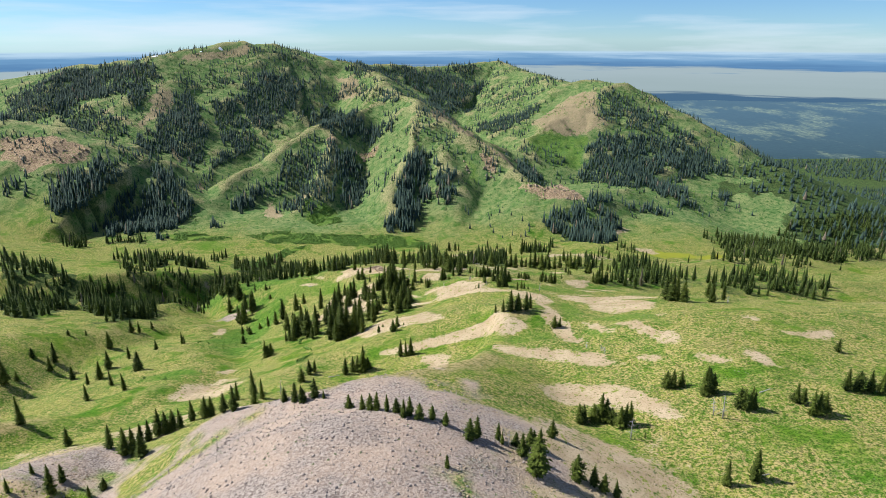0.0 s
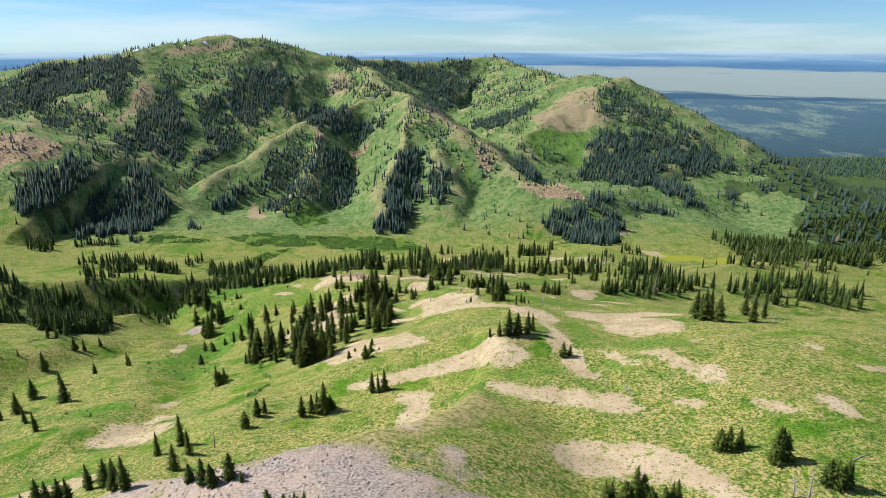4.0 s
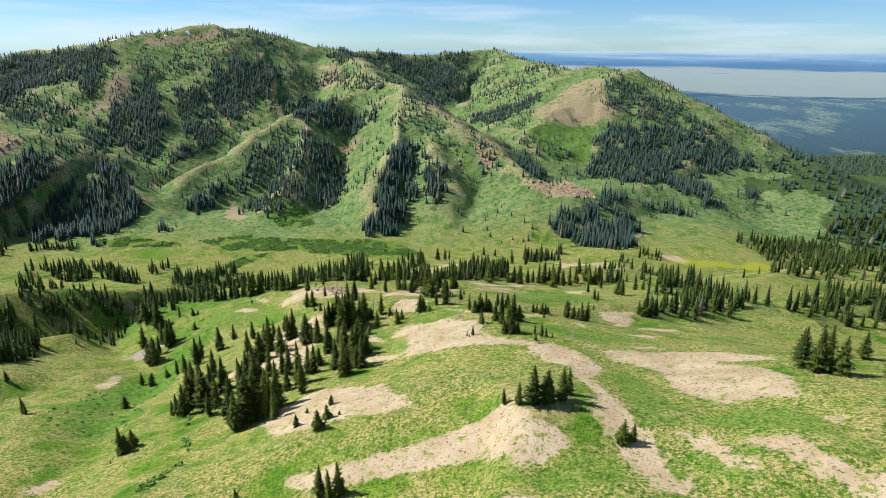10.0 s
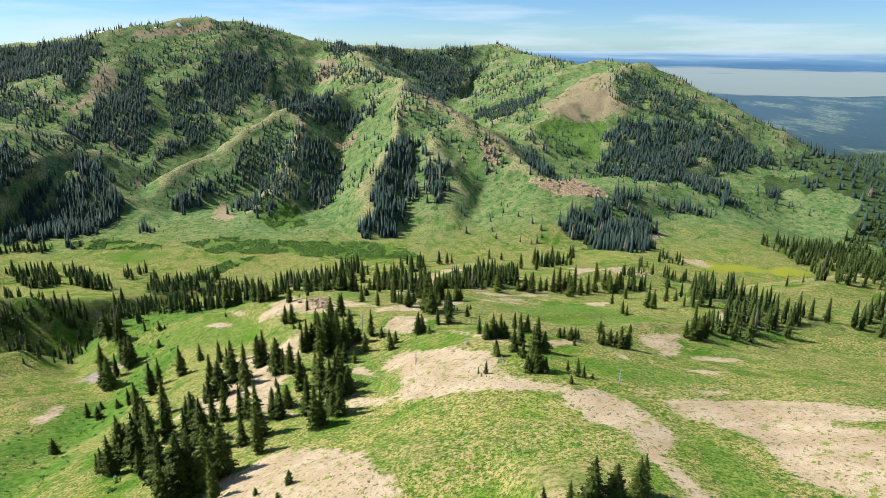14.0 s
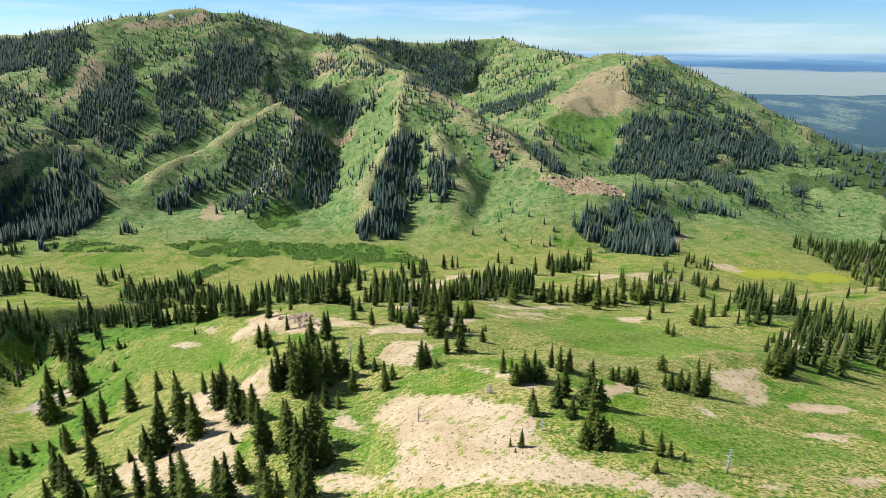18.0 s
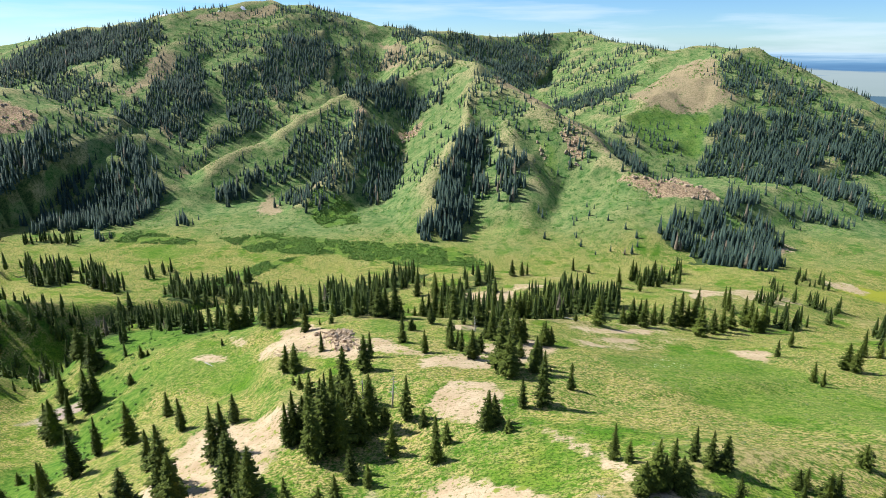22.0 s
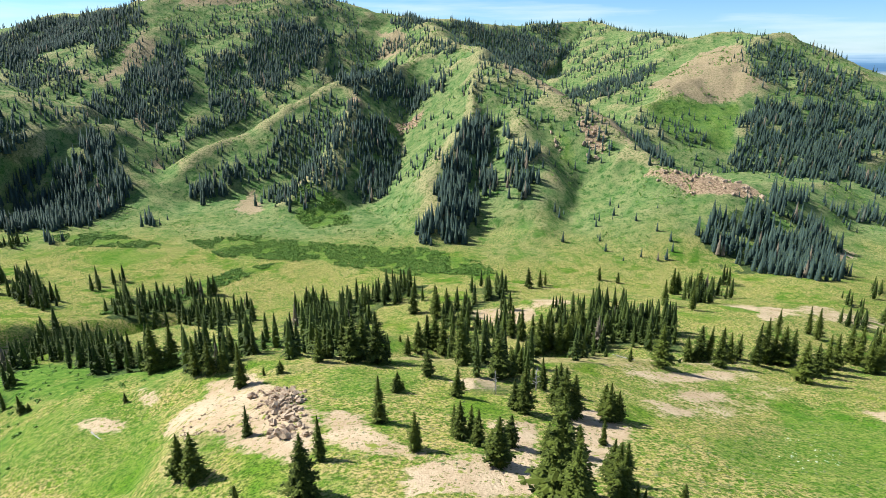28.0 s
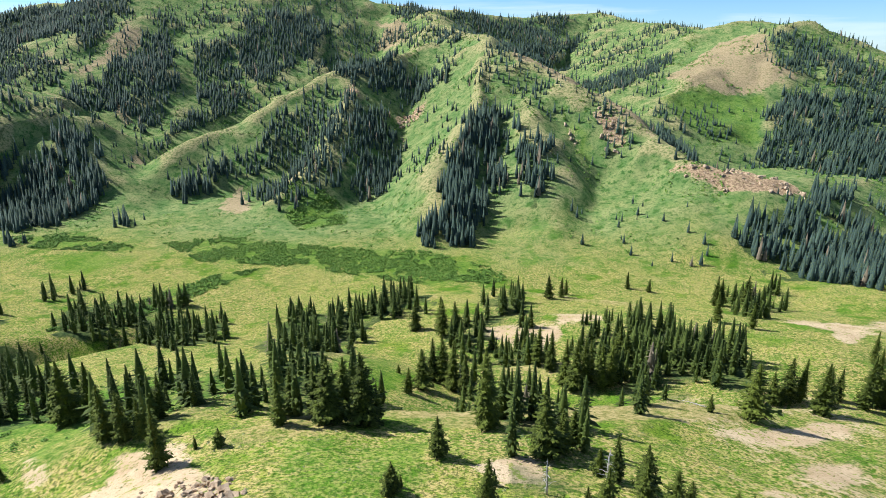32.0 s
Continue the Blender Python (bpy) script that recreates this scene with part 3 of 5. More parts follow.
AREAS.append(("willow", [(-101, 385), (-97, 380), (-76, 330), (-75, 313), (-77, 297), (-80, 299), (-78, 317), (-80, 334)]))
AREAS.append(("crag", [(-826, 1159), (-765, 1162), (-662, 1144), (-640, 1116), (-687, 1091), (-726, 1067), (-797, 1105)]))
AREAS.append(("lush", [(-186, 592), (-166, 596), (-130, 593), (-115, 582), (-88, 540), (-88, 529), (-149, 552)]))
AREAS.append(("lush", [(-66, 590), (-34, 598), (-26, 571), (-42, 553), (-54, 561)]))
AREAS.append(("bare", [(-297, 713), (-291, 729), (-286, 714), (-290, 704)]))
AREAS.append(("bare", [(-195, 470), (-195, 499), (-191, 505), (-186, 467)]))
AREAS.append(("flowers", [(70, 575), (89, 585), (78, 555), (61, 537), (61, 552)]))
AREAS.append(("scrub", [(40, 629), (96, 656), (106, 635), (88, 612), (58, 581), (34, 569), (29, 590)]))
AREAS.append(("scrub", [(37, 683), (87, 687), (110, 672), (85, 631), (59, 632), (29, 621)]))


def inside(x, y, outline):
    hit = np.zeros(x.shape, bool)
    for (ax, ay), (bx, by) in zip(outline, outline[1:] + outline[:1]):
        if ay != by:
            hit ^= ((ay > y) != (by > y)) & (x < (bx - ax) * (y - ay) / (by - ay) + ax)
    return hit


PUSH_X = 9 * waves(MX, MY, 42, 42, 3)
PUSH_Y = 9 * waves(MX, MY, 42, 43, 3)


def cover(name):
    """How far each point of the ground belongs to a kind of patch: about 1 in the middle, 0.5 at the rim, uneven there."""
    out = np.zeros(MX.shape)
    px, py = MX + PUSH_X, MY + PUSH_Y
    ragged = 0.35 * waves(MX, MY, 16, 41, 3)
    for x, y, rx, ry in PATCHES[name]:
        near = (abs(MX - x) < 2.2 * rx + 8) & (abs(MY - y) < 2.2 * ry + 8)
        r = np.sqrt(((px[near] - x) / rx) ** 2 + ((py[near] - y) / ry) ** 2) + ragged[near]
        out[near] = np.maximum(out[near], np.clip(1.0 - 0.5 * r ** 2, 0, 1))
    for kind_of_area, outline in (a for a in AREAS if a[0] == name or (name == "bare" and a[0] == "scrub")):
        o = np.array(outline, float)
        lo, hi = o.min(0) - 14, o.max(0) + 14
        near = (MX > lo[0]) & (MX < hi[0]) & (MY > lo[1]) & (MY < hi[1])
        soft = 2.5 if lo[1] < 760 else 7.0
        push = 0.35 if lo[1] < 760 else 0.9
        px, py = MX[near] + push * PUSH_X[near], MY[near] + push * PUSH_Y[near]
        part_in = sum(inside(px + dx * soft, py + dy * soft, outline) for dx, dy in ((0, 0), (1, 0.3), (-1, -0.3), (0.3, -1), (-0.3, 1))) / 5.0
        out[near] = np.maximum(out[near], {"lush": 0.62, "willow": 0.7, "scrub": 0.46}.get(kind_of_area, 0.95 if lo[1] < 900 or name == "crag" else 0.82) * part_in)
    return out


for kind_of_cover in PATCHES:
    layer = ground.data.attributes.new(kind_of_cover, "FLOAT", "POINT")
    layer.data.foreach_set("value", cover(kind_of_cover).astype(np.float32).ravel())
# dry, sunny crests and damp hollows
ring = [(22, 0), (-22, 0), (0, 22), (0, -22)]
crest = MZ - sum(height(MX + dx, MY + dy) for dx, dy in ring) / 4
layer = ground.data.attributes.new("crest", "FLOAT", "POINT")
layer.data.foreach_set("value", (crest * np.clip((MY + MX * 0.1) / 900, 0.6, 1.0) * (1 - 0.75 * ((MX < -200) & (MY > 560) & (MY < 1000))) + 0.9 * np.clip((MY - 1050) / 200, 0, 1) * np.clip(MZ / 80, 0, 1)).astype(np.float32).ravel())
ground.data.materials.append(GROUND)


# ---------------------------------------------------------------- trees
def mesh_of(name, verts, faces, material, smooth=False):
    me = bpy.data.meshes.new(name)
    me.from_pydata(verts, [], faces)
    me.materials.append(material)
    if smooth:
        me.polygons.foreach_set("use_smooth", [True] * len(me.polygons))
    me.update()
    return me


def part(name, data, parent, label="", at=None):
    ob = new(name, data)
    ob.parent = parent
    if at:
        ob.matrix_basis = at
    if label:
        ob["label"] = label
    return ob


def tube(path, radii, sides=6):
    """Verts and faces of a tapered limb along a path."""
    verts, faces = [], []
    for i, (p, r) in enumerate(zip(path, radii)):
        p = Vector(p)
        d = (Vector(path[min(i + 1, len(path) - 1)]) - Vector(path[max(i - 1, 0)])).normalized()
        a = d.orthogonal().normalized()
        b = d.cross(a)
        verts += [tuple(p + r * (a * math.cos(6.2832 * k / sides) + b * math.sin(6.2832 * k / sides))) for k in range(sides)]
        if i:
            o = (i - 1) * sides
            faces += [(o + k, o + (k + 1) % sides, o + sides + (k + 1) % sides, o + sides + k) for k in range(sides)]
    faces.append(tuple(reversed(range(sides))))
    faces.append(tuple(range(len(verts) - sides, len(verts))))
    return verts, faces


def fir_crown(rng, levels, most, width, sprays, foot=0.05, bare_side=0.0, plain=False, core=0.72):
    """A crown one metre high: whorls of drooping boughs, each a ridged blade with side sprays, round a dark core."""
    verts, faces = [], []

    def blade(base, way, side, length, wide, drop):
        o = len(verts)
        tip = base + way * length + Vector((0, 0, -drop * length))
        if plain:
            mid = base + way * length * 0.55 - Vector((0, 0, 0.3 * drop * length))
            verts.extend(tuple(v) for v in (base, mid - side * wide * 1.3, tip, mid + side * wide * 1.3))
            faces.extend([(o, o + 1, o + 2), (o, o + 2, o + 3)])
            return mid
        mid = base + way * length * 0.5 + Vector((0, 0, -0.25 * drop * length + 0.08 * wide))
        verts.extend(tuple(v) for v in (base, mid - side * wide - Vector((0, 0, 0.45 * wide)), mid, mid + side * wide - Vector((0, 0, 0.45 * wide)), tip))
        faces.extend([(o, o + 1, o + 2), (o + 1, o + 4, o + 2), (o, o + 2, o + 3), (o + 2, o + 4, o + 3)])
        return mid

    lean = rng.uniform(0, 6.28)
    for i in range(levels):
        f = (i + rng.uniform(-0.3, 0.3)) / levels
        f = min(max(f, 0), 0.97)
        z = foot + (1 - foot) * f
        tier = rng.uniform(0.66, 1.22)
        reach = width * tier * (1 - f) ** 0.72 * (0.50 + 0.50 * min(1, f * 4.5 + 0.2))
        count = max(4, round(most * (1 - 0.5 * f)))
        turn = rng.uniform(0, 6.28)
        for k in range(count):
            a = turn + 6.2832 * (k + rng.uniform(-0.3, 0.3)) / count
            r = reach * rng.uniform(0.4, 1.45) * (1 - bare_side * max(0, math.cos(a - lean)))
            if r < 0.012 or rng.random() < 0.09:
                continue
            d, s = Vector((math.cos(a), math.sin(a), 0)), Vector((-math.sin(a), math.cos(a), 0))
            drop = rng.uniform(-0.1, 0.6) * (1 - 0.7 * f)
            mid = blade(Vector((0, 0, z)) + d * 0.004, d, s, r, r * rng.uniform(0.12, 0.22), drop)
            if sprays and f < 0.92:
                for sign, far in ((-1, 0.8), (1, 0.8), (-1, 1.5), (1, 1.5)):
                    w = (d * rng.uniform(0.5, 1.1) + s * sign).normalized()
                    root = Vector((0, 0, z)) + (mid - Vector((0, 0, z))) * far - Vector((0, 0, 0.02 * r))
                    blade(root, w, Vector((-w.y, w.x, 0)), r * rng.uniform(0.28, 0.50) * (1.25 - 0.4 * far), r * 0.09, drop + rng.uniform(-0.3, 0.4))
    o, n = len(verts), 5 if plain else 6
    if plain:
        verts += [(core * width * math.cos(6.2832 * k / n), core * width * math.sin(6.2832 * k / n), foot) for k in range(n)] + [(0, 0, 0.98)]
        faces += [(o + k, o + (k + 1) % n, o + n) for k in range(n)]
        return verts, faces
    for z, r in ((foot, 0.30 * width), (foot + 0.12, 0.46 * width), (0.5, 0.32 * width), (0.96, 0.008)):
        verts += [(r * math.cos(6.2832 * k / n), r * math.sin(6.2832 * k / n), z) for k in range(n)]
    for j in range(3):
        faces += [(o + j * n + k, o + j * n + (k + 1) % n, o + (j + 1) * n + (k + 1) % n, o + (j + 1) * n + k) for k in range(n)]
    faces.append(tuple(o + 3 * n + k for k in range(n)))
    return verts, faces


FIRS = []
for v in range(7):
    rng = random.Random(50 + v)
    slim = (0.16, 0.18, 0.20, 0.215, 0.17, 0.24, 0.19)[v]
    crown = mesh_of("crown", *fir_crown(rng, 46, 11, slim, True, 0.02 + 0.03 * (v % 3), 0.25 * (v % 2)), NEEDLES)
    lean = rng.uniform(-0.006, 0.006)
    trunk = mesh_of("trunk", *tube([(0, 0, -0.06), (0, 0, 0.05), (lean, 0, 0.45), (0, 0, 0.93)], [0.022, 0.018, 0.012, 0.003], 7), BARK, True)
    FIRS.append((trunk, crown, slim))
PINES = []
for v in range(3):
    rng = random.Random(80 + v)
    crown = mesh_of("crown", *fir_crown(rng, 24, 12, 0.34 + 0.04 * v, True, 0.03, 0.3), NEEDLES)
    trunk = mesh_of("trunk", *tube([(0, 0, -0.06), (0.01, 0, 0.1), (0, 0.01, 0.5), (0, 0, 0.88)], [0.035, 0.03, 0.018, 0.004], 7), BARK, True)
    PINES.append((trunk, crown, 0.36))
tree_rng = random.Random(4)


def ground_at(x, y):
    return float(height(np.array([x]), np.array([y]))[0])


def plant(group, spots):
    """Single firs: where each stands (x, y) and how tall it is."""
    for x, y, h in spots:
        wide = h < 8.5 and tree_rng.random() < 0.45
        trunk, crown, _ = tree_rng.choice(PINES if wide else FIRS)
        k = tree_rng.uniform(0.94, 1.26) * (0.85 if wide else 1.0)
        tree = new("pine_tree" if wide else "fir_tree")
        tree.matrix_basis = pose(x, y, ground_at(x, y) - 0.15, tree_rng.uniform(-2, 2), tree_rng.uniform(-2, 2), tree_rng.uniform(0, 360)) @ Matrix.Diagonal((h * k, h * k, h * 1.09, 1))
        part("trunk", trunk, tree)
        part("crown", crown, tree)
        if wide:
            tagged(tree, "low bushy dark green pine growing on dry mountain grass", "tree", group)
        elif h > 12:
            tagged(tree, "tall slender dark green fir standing on a grassy slope", "tree", group)
        elif h > 7:
            tagged(tree, "slender dark green fir of middling height on the slope", "tree", group)
        else:
            tagged(tree, "small young dark green fir on open mountain ground", "tree", group)


plant("firs round the saddle", [(144.9, 616.6, 9.8)])
plant("firs on the lower slope", [(-2.7, 738.6, 17), (34.8, 733.3, 17)])

plant("firs on the plateau", [(140.4, 343.8, 11.4)])
plant("firs behind the gravel dome", [(-130.8, 169.8, 10.8), (-130.4, 175.7, 7.1), (-141.4, 165.1, 6), (-140.8, 176.4, 4.7), (-118.9, 170.7, 4.7), (-115.5, 174.1, 4.8)])
plant("firs behind the gravel dome", [(-276.1, 370.5, 7.2), (-190.4, 239.1, 13.9), (-267.9, 332.3, 17), (-266.7, 340.5, 6.8)])
plant("firs on the front meadow", [(22.9, 141.3, 6.7), (25.6, 134.4, 13.5), (2.1, 126.3, 3.9), (37.1, 137.5, 8), (41.8, 137, 6.2), (44.5, 135.4, 6.2), (47.8, 135.5, 5), (85.1, 149.8, 8.8), (93.7, 150.6, 10.7), (148.8, 196.2, 8.7)])
plant("firs on the front meadow", [(153.3, 196.6, 7.9), (157.3, 196, 8.7), (160.5, 194.7, 9.4)])
plant("firs round the outcrop and the valley edge", [(-184.7, 600.3, 7.1), (-180.8, 599.8, 3.5), (-132.9, 588.4, 4.0), (-75.7, 525.2, 10.9), (-72.1, 523.7, 11.7), (-66.2, 539.2, 8.2), (-87.1, 580.9, 15.1), (-42.0, 509.9, 12.9), (-42.8, 523.4, 10.4), (-81.9, 586.3, 3.4), (-76.0, 585.8, 4.5), (-179.6, 641.1, 15.5), (-173.0, 642.5, 14.2), (-167.6, 643.1, 16.8), (-161.5, 641.0, 12.8), (-144.1, 623.6, 20.0), (-137.0, 625.4, 17.9), (-111.1, 597.3, 14.2), (-105.0, 595.2, 13.0), (-100.0, 594.7, 11.0), (-102.9, 607.0, 12.7), (-120.9, 621.7, 12.6), (-34.6, 542.8, 12.3), (-23.7, 527.8, 9.2), (-34.7, 567.5, 6.2), (-35.3, 565.7, 3.6), (-33.6, 569.4, 3.0), (-28.6, 583.3, 8.9)])
plant("firs round the outcrop and the valley edge", [(-16.4, 537.2, 7.9), (-14.6, 535.6, 9.4), (-12.6, 537.4, 7.9), (-10.7, 532.2, 8.9), (-18.2, 565.6, 8.8), (-17.0, 573.7, 3.7), (-6.0, 523.1, 11.0), (-3.8, 533.4, 7.9), (-7.7, 529.9, 5.0), (-2.6, 558.8, 9.1), (-0.5, 557.5, 13.3), (-6.7, 589.8, 15.0), (-3.1, 593.0, 9.7), (-0.4, 597.9, 8.8), (3.2, 582.8, 6.3), (5.9, 580.5, 10.4), (8.3, 568.2, 11.3), (10.4, 558.5, 13.9), (12.7, 559.5, 11.5), (10.5, 576.8, 10.2), (4.3, 532.8, 7.1), (4.7, 514.8, 12.1), (6.2, 512.3, 6.6), (7.5, 538.7, 7.4), (11.0, 533.3, 7.8), (-46.5, 681.0, 15.5), (-44.6, 696.5, 17.9), (-39.9, 696.2, 20.8)])
plant("firs round the outcrop and the valley edge", [(-35.7, 691.5, 21), (-30.8, 688.0, 17.3), (-19.6, 604.4, 20.3), (-16.3, 620.7, 13.0), (-12.7, 619.6, 15.0), (-49.7, 670.4, 9.8), (-57.7, 694.3, 4.1), (-67.2, 597.7, 13.0), (-67.3, 605.9, 12.3), (-60.3, 604.1, 14.2), (-56.6, 601.4, 17.2), (-55.1, 608.7, 15.8), (-48.8, 604.0, 18.6), (-46.8, 607.6, 10.3), (-67.0, 795.4, 17.9), (-52.2, 794.5, 18.9), (-42.4, 776.5, 21), (-49.7, 782.8, 21), (-1.9, 714.2, 17.3), (3.3, 709.5, 17.1), (-13.9, 752.5, 8.8), (-17.1, 749.7, 7.7), (-6.5, 748.8, 10.4), (11.4, 856.5, 16.0), (20.2, 862.8, 13.5), (26.5, 894.2, 12.0), (7.9, 696.7, 19.3), (11.0, 691.4, 21)])
plant("firs round the outcrop and the valley edge", [(14.9, 694.5, 19.1), (17.8, 697.6, 16.9), (21.1, 689.8, 19.3), (24.6, 693.7, 16.7), (28.5, 706.5, 14.9), (34.3, 713.8, 13.4), (21.3, 559.5, 10.9), (20.9, 563.2, 9.3), (22.7, 561.7, 8.0), (24.5, 561.4, 8.6), (17.6, 542.8, 7.0), (15.5, 515.5, 10.6), (17.2, 516.0, 9.3), (15.6, 521.1, 9.1), (27.7, 516.0, 3.2), (19.1, 514.3, 3.4), (20.6, 514.7, 2.4), (43.8, 641.8, 5.8), (55.8, 641.6, 17.5), (76.0, 675.6, 12.1), (81.6, 677.5, 15.9), (85.6, 677.2, 15.8), (85.1, 662.2, 17.4), (94.3, 676.0, 14.4), (99.5, 680.5, 12.0), (103.3, 671.6, 19.5), (110.0, 679.1, 21), (114.5, 680.6, 15.9)])
plant("firs round the outcrop and the valley edge", [(118.4, 678.7, 18.4), (123.3, 681.9, 15.9), (113.2, 649.7, 17.8), (123.0, 661.0, 15.2), (131.0, 668.1, 17.6), (138.7, 676.3, 16.0), (149.9, 686.8, 18.7), (151.8, 683.6, 18.5), (151.2, 673.2, 15.8), (155.4, 674.4, 17.9), (163.3, 691.2, 16.2), (132.2, 719.1, 13.4), (155.2, 735.2, 15.7), (152.0, 719.4, 16.7), (106.6, 774.0, 14.2), (123.9, 868.5, 17.9), (120.0, 867.7, 20.5), (139.4, 870.5, 20.6), (72.0, 912.0, 12.8), (86.4, 906.5, 9.7), (93.0, 784.4, 16.8), (154.6, 898.9, 7.1)])
plant("firs on the end of the ridge", [(-238.7, 620.8, 15.1), (-229.9, 614.1, 20.3), (-215.4, 603.5, 21), (-188.3, 561.1, 21), (-199.3, 574.4, 17.3), (-188.1, 566.5, 19.5), (-218.1, 580.7, 17.7), (-190.8, 541.3, 21), (-193.1, 553.8, 16.3), (-195.9, 543.5, 18.3), (-172.0, 570.9, 5.9), (-129.9, 507.5, 16.3), (-128.6, 529.7, 10.8), (-137.3, 487.3, 18.6), (-141.6, 504.3, 15.7), (-110.8, 444.9, 16.5), (-140.9, 477.3, 13.0), (-151.6, 489.4, 10.0), (-160.3, 493.8, 6.4), (-174.9, 502.6, 5.3), (-175.3, 490.6, 8.8), (-167.4, 486.4, 7.4), (-122.0, 443.1, 15.1), (-115.5, 437.3, 14.0), (-96.7, 442.9, 4.9), (-85.4, 412.1, 12.7), (-83.1, 412.0, 10.3), (-81.4, 451.9, 20.4)])
plant("firs on the end of the ridge", [(-106.4, 502.8, 12.8), (-85.6, 457.6, 16.8), (-82.2, 438.0, 17.2), (-101.3, 475.3, 13.8), (-85.9, 435.3, 13.2), (-67.8, 402.9, 15.6), (-73.2, 405.7, 11.5), (-88.8, 437.0, 9.6), (-71.9, 441.4, 15.5), (-90.2, 493.1, 9.8), (-60.6, 400.0, 13.7), (-57.3, 398.4, 15.1), (-73.1, 464.2, 15.1), (-70.6, 464.6, 17.2), (-54.7, 426.0, 4.4), (-59.3, 444.4, 16.8), (-55.7, 441.7, 11.5), (-52.2, 439.5, 13.6), (-83.9, 497.9, 10.5), (-48.0, 396.4, 12.2), (-43.9, 402.0, 9.2), (-42.1, 415.0, 16.5), (-41.3, 418.2, 10.4), (-34.4, 390.8, 14.5), (-68.1, 511.9, 3.6), (-62.6, 503.2, 5.5), (-51.7, 462.5, 12.7), (-49.7, 463.0, 15.2)])
plant("firs on the end of the ridge", [(-48.1, 464.8, 12.8), (-46.0, 464.6, 19.2), (-43.0, 469.5, 17.4), (-47.2, 477.3, 13.5), (-33.3, 411.8, 16.5), (-38.9, 427.1, 11.0), (-27.6, 398.3, 16.7), (-26.1, 400.7, 18.1), (-27.3, 413.8, 16.4), (-26.1, 385.9, 7.1), (-22.3, 384.2, 13.4), (-42.3, 486.6, 18.7), (-39.0, 463.3, 21), (-39.3, 481.7, 13.7), (-32.6, 463.9, 14.8), (-41.9, 454.2, 20.3), (-39.7, 459.0, 18.7), (-35.7, 459.0, 16.6), (-31.4, 470.4, 16.6), (-22.6, 458.0, 9.5), (-21.7, 474.0, 13.3), (-27.5, 472.3, 6.6), (-29.8, 445.6, 9.7), (-25.4, 442.7, 6.5), (-21.9, 401.5, 11.5), (-30.5, 434.3, 7.7), (-10.4, 449.8, 7.9), (-12.2, 463.1, 6.3)])
plant("firs on the end of the ridge", [(-9.1, 459.8, 6.2), (-16.4, 469.7, 5.4), (1.0, 462.6, 10.9), (6.2, 458.8, 4.1), (2.9, 465.2, 8.9), (4.4, 510.6, 20.9), (6.9, 503.1, 15.4), (15.5, 476.3, 15.9), (15.4, 509.7, 13.2), (10.1, 474.7, 8.8), (24.8, 493.2, 7.1), (27.1, 436.2, 8.3), (29.4, 433.1, 5.3), (28.6, 418.0, 6.8), (31.1, 420.2, 9.9), (34.4, 422.3, 9.3), (35.5, 420.1, 6.9), (32.6, 419.9, 6.9), (40.9, 431.3, 7.4), (42.8, 428.5, 7.9), (45.5, 428.6, 7.2), (36.9, 401.8, 9.1), (38.9, 394.2, 5.8), (40.5, 409.2, 9.5), (30.3, 398.6, 6.6), (30.7, 396.7, 4.8), (25.5, 382.4, 4.6), (23.2, 383.2, 2.6)])
plant("firs on the end of the ridge", [(24.0, 380.3, 1.4), (25.4, 379.0, 1.0), (40.4, 381.9, 14.3), (47.7, 402.5, 8.3), (44.7, 401.9, 13.2), (42.1, 379.2, 7.7), (40.6, 379.3, 9.0), (43.9, 379.0, 5.2), (38.2, 379.5, 6.5), (60.0, 428.4, 4.5), (61.9, 424.6, 6.1), (63.7, 425.2, 6.1), (65.6, 428.3, 4.5), (61.4, 415.8, 3.2), (58.1, 427.0, 4.5), (78.6, 442.9, 5.6), (74.2, 428.5, 5.2), (74.9, 425.6, 6.2), (78.1, 427.5, 7.3), (81.0, 428.3, 6.3), (81.6, 423.2, 9.5), (84.3, 423.9, 10.6), (95.2, 453.4, 4.0), (122.0, 459.0, 8.7), (124.5, 457.9, 11.5), (128.5, 459.2, 11.6), (133.6, 464.4, 9.8), (158.4, 488.4, 7.1)])
plant("firs on the end of the ridge", [(51.4, 381.6, 3.8), (53.3, 376.2, 6.3), (55.0, 374.9, 4.4), (57.3, 373.5, 2.4), (49.5, 367.8, 3.0), (145.7, 617.9, 7.3), (128.6, 593.0, 8.5), (121.1, 546.3, 8.8), (122.1, 541.6, 7.2), (144.4, 567.8, 12.0), (145.8, 563.9, 12.5), (166.2, 595.4, 13.7), (170.8, 591.4, 8.5), (165.6, 530.9, 5.6)])
plant("firs on the open plateau", [(49.2, 186.2, 8.2), (50.9, 187.4, 7.2), (55.0, 188.3, 7.2), (57.5, 188.3, 10.9), (59.1, 188.2, 9.0), (60.7, 186.1, 6.4), (62.9, 183.2, 8.1), (64.6, 183.4, 9.2), (66.7, 184.1, 9.2), (33.8, 156.2, 6.2), (68.9, 175.0, 2.4), (87.1, 207.2, 7.1), (89.6, 206.3, 7.9), (92.6, 206.8, 6.7), (97.6, 197.5, 11.7), (99.1, 197.6, 10.5), (100.8, 198.0, 7.9), (105.5, 187.2, 7.5), (106.6, 185.9, 8.1), (108.4, 185.5, 9.2), (110.1, 186.0, 7.4), (126.7, 189.5, 7.6), (128.3, 188.0, 6.4), (127.7, 181.4, 9.7), (130.0, 181.3, 9.0), (132.7, 182.7, 8.0), (57.2, 280.3, 6.9), (60.1, 280.9, 5.3)])
